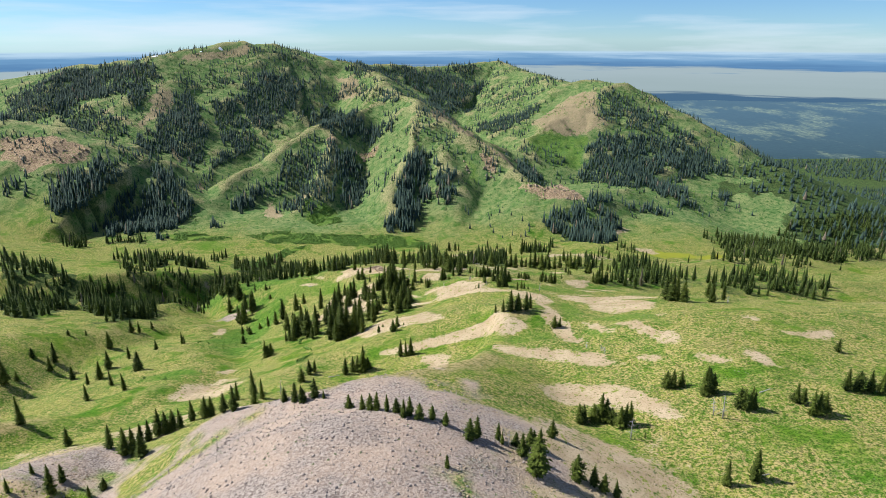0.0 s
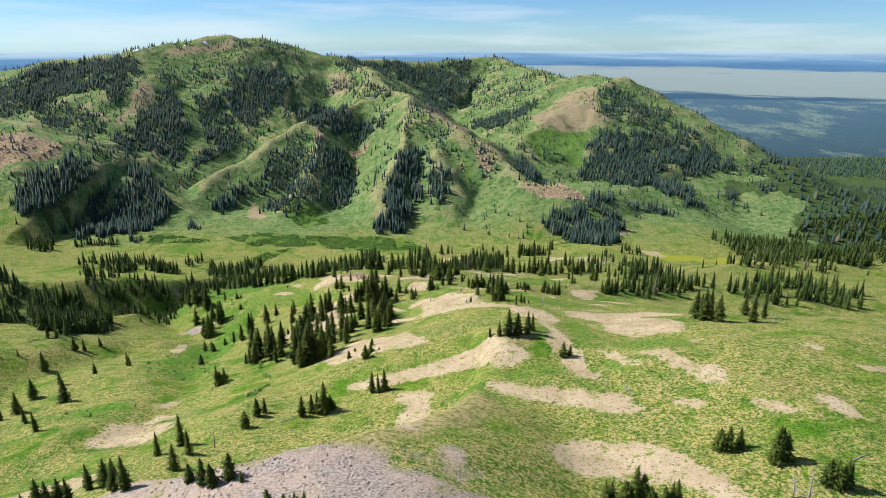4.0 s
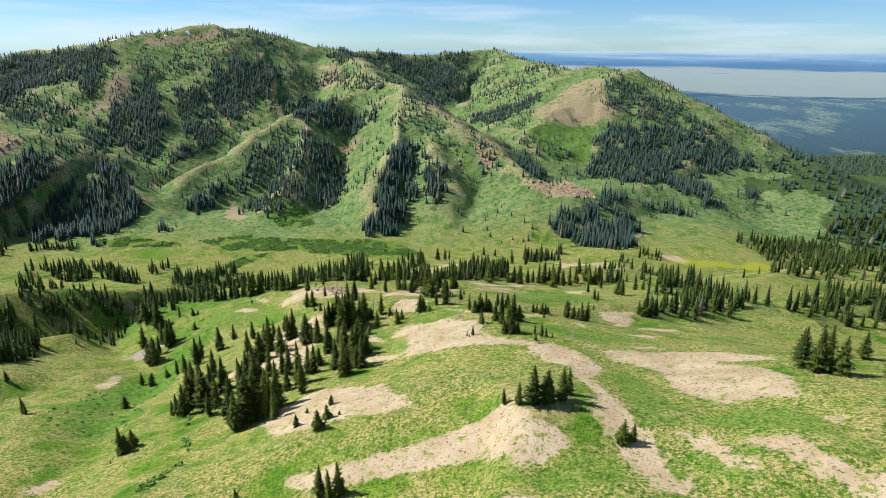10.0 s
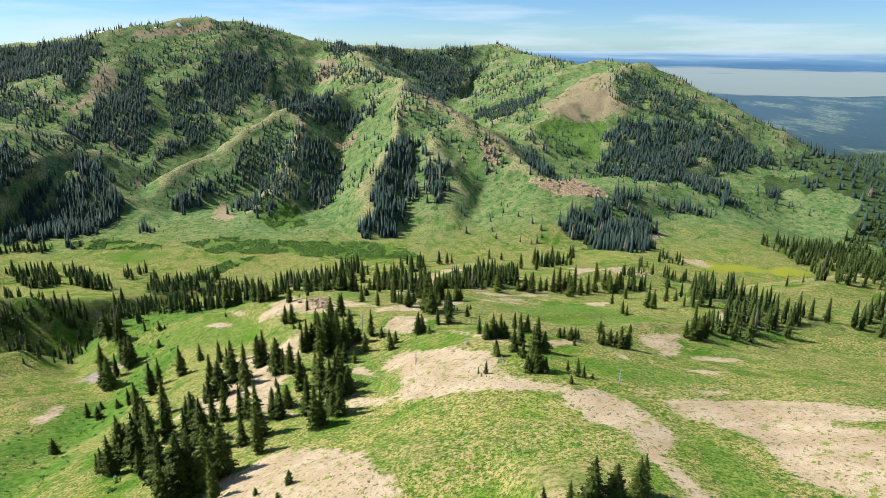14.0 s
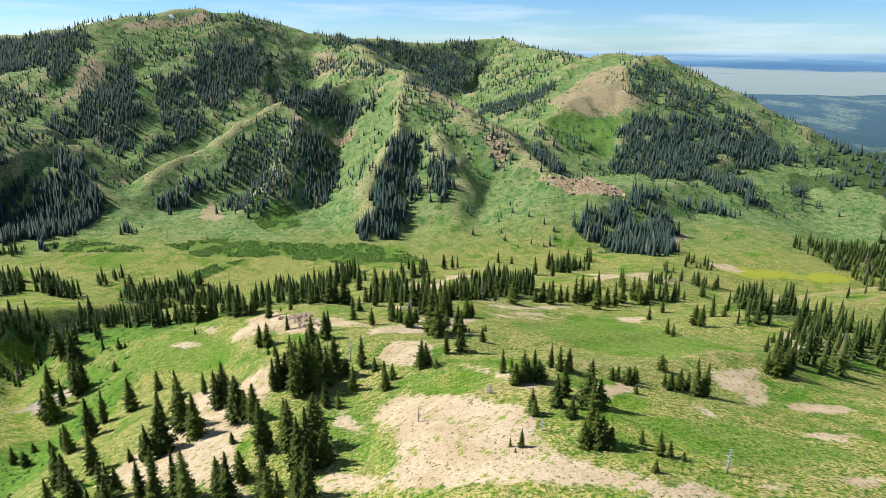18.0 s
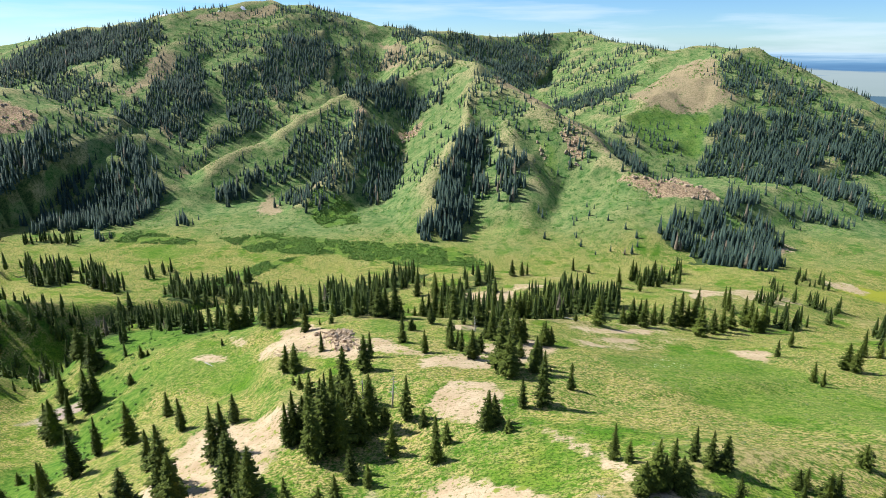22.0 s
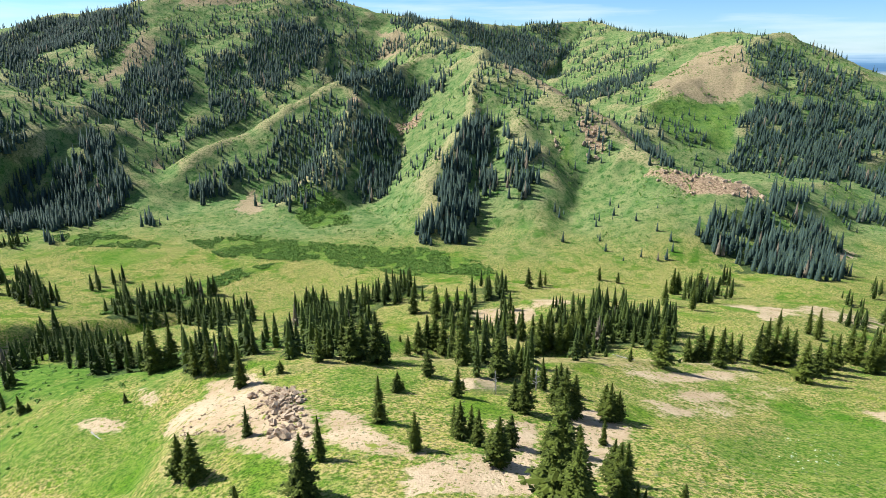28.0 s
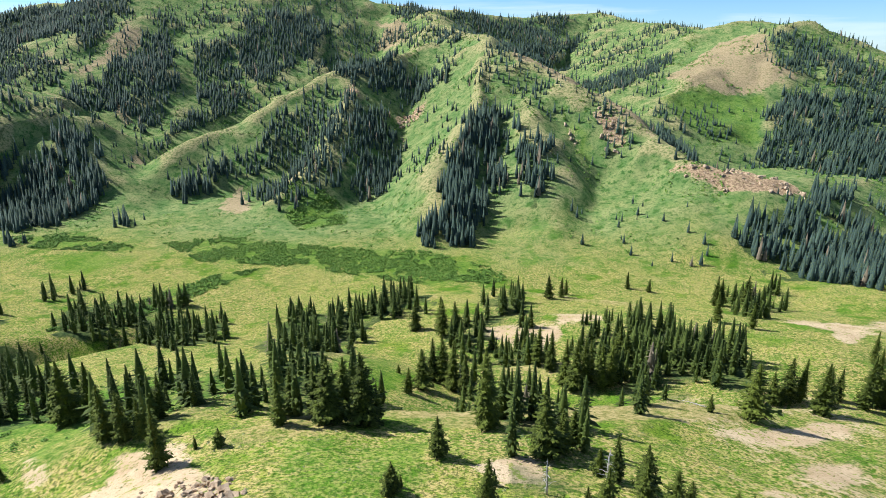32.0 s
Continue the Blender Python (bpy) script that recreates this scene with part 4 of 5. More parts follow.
plant("firs on the open plateau", [(167.5, 231.0, 6.1), (29.3, 299.8, 5.1), (32.9, 295.6, 7.3), (36.9, 295.2, 11.2), (40.9, 295.4, 10.1), (45.2, 297.1, 10.1), (48.1, 301.7, 8.6), (130.2, 326.9, 14.3), (131.3, 320.9, 15.8), (133.5, 319.4, 15.8), (136.5, 317.4, 12.7), (160.9, 340.9, 10.4), (151.9, 316.3, 13.8), (165.8, 331.9, 13.3), (-20.4, 282.1, 9.3), (-17.6, 280.6, 8.7), (-15.0, 280.7, 9.8), (-47.3, 270.0, 9.5), (-44.0, 272.7, 8.5), (-41.3, 272.3, 9.5), (-38.7, 271.6, 13.8), (-36.4, 274.0, 6.9), (-67.3, 262.3, 7.2), (-66.0, 273.5, 8.5), (-64.2, 276.8, 7.0), (-112.4, 351.8, 12.5), (-154.5, 432.5, 7.7)])
plant("firs of the west grove", [(-108.7, 388.9, 7.9), (-105.2, 386.8, 10.5), (-102.0, 385.3, 15.7), (-103.2, 394.6, 17.5), (-101.3, 396.4, 14.1), (-97.7, 394.1, 16.1), (-92.4, 387.4, 20), (-95.0, 401.4, 16.5), (-85.6, 383.1, 15.4), (-87.2, 377.3, 10.6), (-90.4, 403.8, 17.2), (-70.6, 358.4, 20), (-65.1, 347.5, 15.9), (-61.9, 352.6, 20), (-60.1, 354.2, 20), (-68.3, 384.6, 20), (-55.5, 353.8, 20), (-55.2, 360.7, 14.0), (-47.7, 340.1, 13.1), (-52.0, 358.4, 20), (-76.5, 389.0, 15.7), (-82.4, 404.6, 11.7), (-74.3, 392.7, 19.1), (-48.6, 381.8, 20), (-43.9, 365.7, 14.7), (-53.2, 379.2, 10.5), (-45.1, 394.9, 13.8), (-28.5, 374.7, 15.1)])
plant("firs of the west grove", [(-26.9, 376.8, 12.8), (-21.4, 380.5, 15.0), (-24.0, 382.2, 10.5), (-111.1, 352.2, 8.3), (-110.2, 356.4, 8.4), (-111.5, 342.2, 2.2), (-34.4, 332.6, 2.4), (-35.9, 322.4, 4.8), (-26.5, 313.1, 7.3), (-25.1, 320.4, 5.3), (-26.0, 332.6, 4.0), (-21.1, 320.5, 1.7), (-190.0, 409.1, 7.4)])
plant("firs along the gravel dome and the creek bank", [(-250.6, 416.9, 13.3), (-220.5, 361.5, 13.0), (-214.5, 377.3, 10.5), (-191.2, 344.4, 13.7), (-264.2, 374.9, 14.9), (-261.6, 364.4, 10.9), (-242.8, 356.8, 10.7), (-194.4, 293.6, 10.0), (-215.0, 328.8, 8.5), (-211.5, 336.1, 12.1), (-191.9, 314.5, 10.0), (-175.9, 298.9, 10.7), (-192.4, 411.3, 9.8), (-203.8, 394.2, 7.8), (-254.5, 456.7, 11.8), (-249.6, 460.3, 10.0), (-244.8, 472.2, 7.5), (-277.5, 413.9, 4.9), (-269.9, 422.6, 5.0), (-102.9, 219.4, 9.9), (-97.1, 218.6, 9.8), (-94.5, 219.3, 9.0), (-79.0, 194.3, 7.8), (-74.1, 191.1, 10.2), (-92.8, 243.8, 10.0), (-79.1, 226.7, 10.2), (-88.0, 252.7, 12.9), (-80.1, 240.4, 9.9)])
plant("firs along the gravel dome and the creek bank", [(-53.4, 183.0, 5.5), (-48.9, 180.0, 7.1), (-46.2, 178.6, 6.0), (-41.8, 179.3, 7.0), (-38.4, 176.7, 3.3), (-112.9, 210.5, 12.4), (-109.8, 210.1, 10.7), (-108.2, 212.5, 9.6), (-104.5, 211.3, 8.7), (-115.8, 207.9, 9.4), (-119.3, 207.6, 8.6), (-127.2, 199.9, 10.2), (-118.5, 194.7, 11.5), (-115.0, 194.2, 11.5), (-109.2, 189.2, 9.7), (-154.6, 215.5, 9.0), (-27.4, 160.1, 4.7), (-22.5, 155.8, 4.9), (-20.2, 153.8, 5.4), (-18.2, 153.2, 5.9), (-15.0, 151.6, 5.6), (-12.1, 150.5, 5.0), (-9.9, 147.1, 5.6), (-8.2, 148.2, 6.2), (-5.4, 146.8, 4.8), (-1.8, 147.5, 4.3), (1.9, 146.0, 4.3), (8.4, 141.3, 6.8)])
plant("firs along the gravel dome and the creek bank", [(10.3, 143.4, 6.9), (16.4, 145.4, 5.7), (17.5, 143.8, 4.0), (21.4, 145.2, 4.1), (25.8, 147.1, 5.8), (27.0, 147.6, 5.2)])


# ---------------------------------------------------------------- woods too many to count
# Each wood: trees this far apart, so tall, inside this outline (x, y).
WOODS = []
WOODS.append(("right mountain", 11, 10, [(529, 1506), (554, 1431), (637, 1343), (608, 1321), (521, 1453)]))
WOODS.append(("grove", 6.5, 12, [(169, 1006), (215, 1030), (249, 1053), (300, 1049), (306, 1004), (257, 907), (195, 942), (176, 971)]))
WOODS.append(("scattered", 26, 8, [(323, 1146), (589, 1241), (631, 1165), (573, 1147), (338, 1069)]))
WOODS.append(("scattered", 24, 7, [(18, 1055), (179, 1065), (154, 959), (31, 985)]))
WOODS.append(("valley woods", 7, 11, [(-285, 786), (-299, 822), (-276, 839), (-261, 850), (-225, 842), (-198, 829), (-168, 764), (-191, 748), (-242, 777), (-270, 770)]))
WOODS.append(("valley woods", 7, 11, [(-153, 798), (-156, 837), (-129, 846), (-101, 829), (-90, 766), (-92, 685), (-113, 697)]))
WOODS.append(("valley woods", 7, 11, [(-129, 846), (-93, 872), (-61, 855), (-59, 813), (-86, 814), (-102, 801)]))
WOODS.append(("valley woods", 7.5, 11, [(-277, 744), (-220, 701), (-167, 660), (-138, 619), (-177, 631), (-224, 673)]))
WOODS.append(("valley woods", 10, 10, [(-297, 737), (-263, 754), (-181, 633), (-216, 650)]))
WOODS.append(("valley woods", 8, 11, [(-147, 649), (-122, 647), (-94, 598), (-112, 602)]))
WOODS.append(("valley woods", 8, 12, [(-129, 664), (-99, 652), (-89, 676), (-68, 669), (-58, 644), (-64, 601), (-88, 621), (-97, 607)]))
WOODS.append(("terrace woods", 7, 12, [(36, 710), (50, 764), (64, 778), (74, 744), (77, 708), (79, 690), (59, 692), (55, 708)]))
WOODS.append(("terrace woods", 7.5, 12, [(-44, 769), (-34, 823), (-13, 888), (-3, 851), (-2, 807), (-22, 786), (-40, 761)]))
WOODS.append(("terrace woods", 8, 11, [(124, 892), (150, 905), (180, 921), (152, 835), (110, 805)]))
WOODS.append(("terrace row", 9, 11, [(-46, 795), (0, 816), (6, 571), (-17, 564)]))
WOODS.append(("terrace row", 9, 10, [(15, 784), (56, 800), (55, 700), (16, 612)]))
WOODS.append(("east terrace", 8, 11, [(126, 474), (214, 575), (242, 534), (213, 500), (183, 498), (129, 457)]))
WOODS.append(("east terrace", 8, 11, [(242, 515), (330, 605), (370, 544), (342, 503), (284, 492), (257, 495)]))
WOODS.append(("shaded wall", 6.5, 12, [(-407, 632), (-379, 639), (-341, 626), (-287, 565), (-275, 535), (-271, 473), (-283, 459)]))
WOODS.append(("shaded wall", 10, 9, [(-370, 670), (-313, 712), (-278, 741), (-193, 602), (-249, 630), (-262, 581), (-280, 561), (-329, 615)]))
WOODS.append(("terrace grove", 8, 11, [(154, 692), (222, 729), (208, 701), (146, 674)]))
WOODS.append(("terrace grove", 8, 10, [(192, 785), (247, 818), (273, 810), (258, 784), (182, 754)]))
WOODS.append(("far east", 9, 11, [(267, 639), (379, 692), (756, 1056), (450, 652), (346, 634)]))
WOODS.append(("far east", 9, 12, [(432, 977), (660, 1112), (879, 1171), (528, 686), (425, 681), (440, 889)]))
WOODS.append(("grassland row", 10, 9, [(223, 848), (282, 898), (311, 879), (295, 851), (263, 859), (220, 830)]))
WOODS.append(("high west woods", 7, 11, [(-1035, 1672), (-981, 1712), (-889, 1713), (-738, 1641), (-706, 1588), (-707, 1548), (-703, 1483), (-706, 1450), (-717, 1446), (-751, 1505), (-794, 1523), (-791, 1492), (-881, 1540), (-905, 1478)]))
WOODS.append(("high west woods", 8, 10, [(-911, 1489), (-829, 1469), (-751, 1431), (-694, 1384), (-680, 1350), (-716, 1349), (-780, 1370), (-694, 1196)]))
WOODS.append(("scar woods", 6, 11, [(-647, 1532), (-614, 1550), (-571, 1481), (-527, 1424), (-521, 1384), (-522, 1328), (-532, 1296), (-568, 1324), (-604, 1320), (-631, 1291), (-674, 1346), (-643, 1384), (-646, 1456), (-631, 1487)]))
WOODS.append(("upper woods", 9, 10, [(-673, 1587), (-641, 1613), (-604, 1584), (-584, 1556), (-612, 1570), (-654, 1560)]))
WOODS.append(("peak woods", 6.2, 11, [(-571, 1506), (-559, 1543), (-522, 1518), (-514, 1561), (-479, 1669), (-421, 1724), (-372, 1736), (-363, 1673), (-372, 1567), (-387, 1500), (-409, 1470), (-439, 1464), (-500, 1452), (-518, 1444), (-545, 1476)]))
WOODS.append(("inner woods", 6.2, 11, [(-505, 1430), (-491, 1457), (-441, 1451), (-420, 1428), (-420, 1410), (-446, 1373), (-471, 1334), (-484, 1262), (-490, 1246), (-492, 1327), (-489, 1382)]))
WOODS.append(("summit firs", 17, 9, [(-686, 1669), (-613, 1669), (-534, 1690), (-532, 1758), (-453, 1844), (-394, 1819), (-382, 1763), (-489, 1662), (-519, 1574), (-570, 1557), (-654, 1621)]))
WOODS.append(("summit firs", 8, 9, [(-526, 1783), (-483, 1809), (-473, 1778), (-513, 1762)]))
WOODS.append(("summit firs", 8, 9, [(-477, 1812), (-416, 1857), (-411, 1809), (-458, 1768)]))
WOODS.append(("summit firs", 8, 9, [(-571, 1636), (-535, 1626), (-524, 1589), (-557, 1602)]))
WOODS.append(("west hill woods", 5.8, 12, [(-599, 1047), (-575, 1077), (-539, 1116), (-512, 1106), (-465, 1106), (-445, 1090), (-447, 1064), (-457, 1026), (-472, 1004), (-520, 979), (-555, 969)]))
WOODS.append(("west hill woods", 8, 11, [(-642, 1117), (-611, 1116), (-566, 1103), (-548, 1119), (-575, 1077), (-600, 1049)]))
WOODS.append(("west hill woods", 6.2, 12, [(-557, 1145), (-552, 1162), (-527, 1181), (-500, 1144), (-464, 1116), (-509, 1108), (-538, 1129)]))
WOODS.append(("west hill woods", 12, 10, [(-637, 1135), (-581, 1170), (-558, 1167), (-558, 1141), (-590, 1106)]))
WOODS.append(("spur row", 9, 10, [(-396, 1431), (-365, 1458), (-352, 1452), (-392, 1418)]))
WOODS.append(("spur row", 9, 10, [(-414, 1394), (-401, 1405), (-357, 1289), (-408, 1385)]))
WOODS.append(("spur row", 8, 10, [(-361, 1512), (-338, 1624), (-330, 1619), (-352, 1507)]))
WOODS.append(("bluff woods", 5.8, 12, [(-335, 1585), (-285, 1655), (-185, 1419), (-156, 1429), (-115, 1384), (-107, 1352), (-127, 1358), (-179, 1376), (-223, 1356), (-262, 1358)]))
WOODS.append(("wedge woods", 6, 12, [(-388, 1157), (-360, 1181), (-349, 1201), (-336, 1186), (-358, 1148), (-366, 1118), (-378, 1108), (-389, 1124)]))
WOODS.append(("spur face woods", 9, 10, [(-337, 1194), (-325, 1270), (-308, 1307), (-278, 1343), (-225, 1316), (-200, 1231), (-207, 1141), (-224, 1083), (-252, 1072), (-295, 1108), (-322, 1164)]))
WOODS.append(("gully woods", 6.2, 12, [(-219, 1296), (-194, 1319), (-170, 1303), (-153, 1236), (-153, 1145), (-171, 1118), (-189, 1138), (-202, 1197)]))
WOODS.append(("rib woods", 5.8, 13, [(-59, 1229), (-26, 1231), (-25, 1184), (-30, 1113), (-40, 1039), (-48, 993), (-91, 989), (-98, 1003), (-87, 1046), (-73, 1127), (-72, 1186)]))
WOODS.append(("rib woods", 7, 12, [(-13, 1195), (8, 1162), (22, 1128), (22, 1074), (3, 1051), (-6, 1090), (-15, 1150)]))
WOODS.append(("spur top woods", 11, 9, [(-60, 1358), (-33, 1399), (16, 1299), (48, 1242), (47, 1213), (16, 1213), (-28, 1262), (-62, 1273)]))
WOODS.append(("crag woods", 6, 12, [(166, 1315), (184, 1323), (206, 1295), (205, 1259), (158, 1112), (145, 1131)]))
WOODS.append(("crag woods", 12, 10, [(88, 1234), (119, 1190), (103, 1143), (84, 1155), (61, 1220)]))
WOODS.append(("back ridge woods", 8, 11, [(-280, 1864), (-195, 1936), (-54, 1989), (36, 2111), (129, 2150), (93, 2018), (34, 1881), (-49, 1843), (-120, 1884), (-241, 1774)]))
WOODS.append(("back ridge woods", 8, 11, [(-47, 1876), (64, 1956), (125, 2059), (145, 2025), (74, 1896), (89, 1900), (33, 1781), (-4, 1484)]))
WOODS.append(("back ridge woods", 8, 10, [(97, 1641), (151, 1649), (192, 1607), (244, 1653), (253, 1636), (213, 1528), (144, 1475), (97, 1553)]))
WOODS.append(("bowl firs", 15, 9, [(94, 1915), (167, 1981), (296, 1899), (332, 1824), (250, 1692), (154, 1689), (98, 1730)]))
WOODS.append(("crest row", 9, 10, [(-309, 1729), (-249, 1739), (-126, 1547), (-94, 1471), (-142, 1492), (-243, 1700), (-292, 1703)]))
WOODS.append(("crest row", 12, 10, [(-360, 1735), (-281, 1776), (-297, 1717), (-347, 1622)]))
WOODS.append(("right mountain woods", 8.5, 11, [(408, 1586), (450, 1588), (523, 1511), (572, 1409), (549, 1392), (466, 1430), (411, 1447), (370, 1458), (384, 1532)]))
WOODS.append(("right mountain woods", 6, 12, [(353, 1414), (402, 1416), (481, 1417), (567, 1389), (623, 1348), (625, 1324), (549, 1298), (497, 1279), (391, 1208), (322, 1252), (283, 1277), (316, 1329)]))
WOODS.append(("right foot woods", 6.5, 12, [(429, 1252), (502, 1268), (504, 1201), (459, 1174), (424, 1203)]))
WOODS.append(("right foot row", 7, 11, [(268, 1077), (310, 1116), (304, 1085), (270, 1058)]))
WOODS.append(("right foot row", 8, 11, [(333, 1094), (357, 1119), (393, 1120), (391, 1107), (338, 1086)]))
WOODS.append(("right foot row", 8, 11, [(398, 1125), (426, 1102), (412, 1080), (386, 1095)]))
WOODS.append(("right foot row", 7, 11, [(469, 1177), (504, 1184), (504, 1168), (456, 1150)]))
WOODS.append(("right foot row", 8, 11, [(566, 1222), (599, 1249), (586, 1215), (547, 1177)]))
WOODS.append(("bowl firs", 12, 9, [(172, 1359), (222, 1388), (266, 1317), (273, 1303), (229, 1314), (176, 1336)]))
WOODS.append(("bowl firs", 8, 9, [(228, 1307), (269, 1335), (275, 1316), (234, 1290)]))
WOODS.append(("valley row", 6.5, 12, [(-446, 827), (-414, 829), (-375, 810), (-361, 787), (-405, 776)]))
WOODS.append(("valley row", 6.5, 12, [(-412, 863), (-400, 863), (-346, 811), (-318, 801), (-309, 758), (-333, 775), (-391, 839)]))
WOODS.append(("valley row", 6, 12, [(-335, 842), (-330, 851), (-321, 833), (-328, 831)]))
WOODS.append(("valley row", 8, 12, [(-331, 860), (-321, 866), (-315, 847)]))
WOODS.append(("valley row", 8, 11, [(-464, 968), (-452, 976), (-445, 962), (-464, 959)]))
WOODS.append(("valley row", 8, 11, [(-403, 1030), (-389, 1039), (-381, 1025), (-391, 1016)]))
WOODS.append(("terrace woods", 6, 12, [(38, 713), (49, 755), (65, 773), (76, 749), (81, 729), (75, 695), (62, 686), (55, 702), (41, 682), (37, 688)]))
WOODS.append(("east terrace woods", 7, 12, [(170, 581), (164, 559), (187, 574), (206, 564), (198, 538), (200, 529), (191, 493), (202, 507), (215, 535), (224, 573), (216, 591), (212, 626), (234, 703)]))
WOODS.append(("high west woods", 8, 11, [(-1118, 1608), (-1059, 1656), (-994, 1675), (-931, 1701), (-871, 1610), (-866, 1475), (-940, 1441), (-842, 1190)]))
WOODS.append(("west hill woods", 8, 11, [(-773, 1065), (-745, 1064), (-691, 1018), (-735, 1027)]))
WOODS.append(("shaded wall woods", 7, 12, [(-565, 746), (-494, 711), (-414, 636), (-371, 570), (-319, 438), (-385, 491)]))
WOODS.append(("west hill woods", 6.5, 12, [(-686, 1063), (-609, 1084), (-585, 1028), (-602, 992), (-625, 953)]))
WOODS.append(("valley row", 6, 12, [(-598, 920), (-603, 984), (-562, 945), (-551, 900), (-562, 878)]))
WOODS.append(("valley row", 6.5, 11, [(-546, 945), (-484, 952), (-480, 936), (-534, 931)]))
WOODS.append(("shaded wall woods", 6.5, 13, [(-406, 632), (-378, 638), (-348, 637), (-286, 570), (-270, 536), (-277, 495), (-286, 464)]))
WOODS.append(("shaded wall woods", 10, 11, [(-406, 727), (-325, 681), (-302, 700), (-286, 698), (-297, 660), (-329, 650), (-352, 646)]))
WOODS.append(("shaded wall woods", 7, 11, [(-296, 727), (-275, 752), (-216, 615), (-282, 703)]))
WOODS.append(("valley row", 6, 12, [(-448, 780), (-470, 853), (-395, 823), (-325, 765), (-317, 775), (-408, 848), (-465, 858)]))


def scatter(verts_faces, spots, sizes, widths, seed, name, material, label, category, sink=0.2):
    """One object out of many copies of a template, each turned, sized and tinted by itself."""
    verts, faces = verts_faces
    base, r = np.array(verts, float), np.random.RandomState(seed)
    n = len(spots)
    a = r.uniform(0, 6.28, n)
    c, s = np.cos(a)[:, None] * widths[:, None], np.sin(a)[:, None] * widths[:, None]
    z = height(spots[:, 0], spots[:, 1])
    co = np.empty((n, len(base), 3), np.float32)
    co[..., 0] = base[None, :, 0] * c - base[None, :, 1] * s + spots[:, :1]
    co[..., 1] = base[None, :, 0] * s + base[None, :, 1] * c + spots[:, 1:2]
    co[..., 2] = base[None, :, 2] * sizes[:, None] + (z - sink)[:, None]
    tri = np.array([f[:3] for f in faces] + [(f[0], f[2], f[3]) for f in faces if len(f) > 3] + [(f[0], f[i], f[i + 1]) for f in faces if len(f) > 4 for i in range(3, len(f) - 1)], np.int32)
    index = (tri[None] + (np.arange(n) * len(base))[:, None, None]).astype(np.int32)
    me = bpy.data.meshes.new(name)
    me.vertices.add(n * len(base))
    me.vertices.foreach_set("co", co.ravel())
    me.loops.add(index.size)
    me.loops.foreach_set("vertex_index", index.ravel())
    me.polygons.add(index.size // 3)
    me.polygons.foreach_set("loop_start", np.arange(0, index.size, 3, dtype=np.int32))
    me.update(calc_edges=True)
    tint = me.attributes.new("tint", "FLOAT", "POINT")
    tint.data.foreach_set("value", np.repeat(r.uniform(0, 1, n), len(base)).astype(np.float32))
    me.materials.append(material)
    return tagged(new(name, me), label, category, kind="stuff")


def grown(outline, gap, rng, ragged=6.0):
    """Spots about gap apart inside an outline, with an uneven rim and holes."""
    o = np.array(outline, float)
    lo, hi = o.min(0) - 8, o.max(0) + 8
    gx, gy = np.meshgrid(np.arange(lo[0], hi[0], gap), np.arange(lo[1], hi[1], gap))
    x = gx.ravel() + rng.uniform(-0.62, 0.62, gx.size) * gap
    y = gy.ravel() + rng.uniform(-0.62, 0.62, gx.size) * gap
    keep = inside(x + ragged * waves(x, y, 22, 71, 2), y + ragged * waves(x, y, 22, 72, 2), outline)
    keep &= waves(x, y, 34, 73, 3) > -0.48
    return np.stack([x[keep], y[keep]], -1)


# the dark litter and low growth under the trees, with their shade painted in
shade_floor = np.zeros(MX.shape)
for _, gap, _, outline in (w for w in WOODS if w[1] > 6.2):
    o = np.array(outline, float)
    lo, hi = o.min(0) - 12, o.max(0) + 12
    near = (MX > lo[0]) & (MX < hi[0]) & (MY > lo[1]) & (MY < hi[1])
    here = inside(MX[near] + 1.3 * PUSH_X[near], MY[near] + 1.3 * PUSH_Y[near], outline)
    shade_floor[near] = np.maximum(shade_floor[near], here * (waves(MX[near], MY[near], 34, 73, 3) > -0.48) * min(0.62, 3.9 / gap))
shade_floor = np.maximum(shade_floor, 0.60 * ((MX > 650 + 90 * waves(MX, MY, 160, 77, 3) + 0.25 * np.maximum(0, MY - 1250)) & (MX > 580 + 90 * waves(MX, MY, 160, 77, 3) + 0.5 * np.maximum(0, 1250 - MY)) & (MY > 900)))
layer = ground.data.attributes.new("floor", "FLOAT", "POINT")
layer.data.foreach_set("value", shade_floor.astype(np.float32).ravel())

FAR_FIRS = [fir_crown(random.Random(200 + v), 8, 5, (0.17, 0.19, 0.21)[v], False, 0.03, 0, True, 0.62) for v in range(3)]
MID_FIRS = [fir_crown(random.Random(300 + v), 18, 8, (0.18, 0.20, 0.225)[v], False, 0.03, 0.3 * (v % 2)) for v in range(3)]
wood_rng = np.random.RandomState(9)
for wood_number, (name_of_wood, gap, tall, outline) in enumerate(WOODS):
    near = np.mean([p[1] for p in outline]) < 960
    spots = grown(outline, gap * (0.82 if near else 0.74 if gap < 12 else 0.85), wood_rng, 6.0 if near else 16.0)
    if near:
        spots = spots[waves(spots[:, 0], spots[:, 1], 26, 78, 2) > -0.22]
    if not len(spots):
        continue
    which = wood_rng.randint(0, 3, len(spots))
    sizes = tall * wood_rng.uniform(0.5, 1.35, len(spots)) * (1.25 if near else 1.4 if outline[0][1] < 1250 else 1.15)
    for v in range(3):
        pick = which == v
        if pick.any():
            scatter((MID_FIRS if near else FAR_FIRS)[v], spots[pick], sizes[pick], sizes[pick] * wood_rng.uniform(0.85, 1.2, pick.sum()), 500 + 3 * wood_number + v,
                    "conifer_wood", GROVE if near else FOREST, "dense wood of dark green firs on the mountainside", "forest")

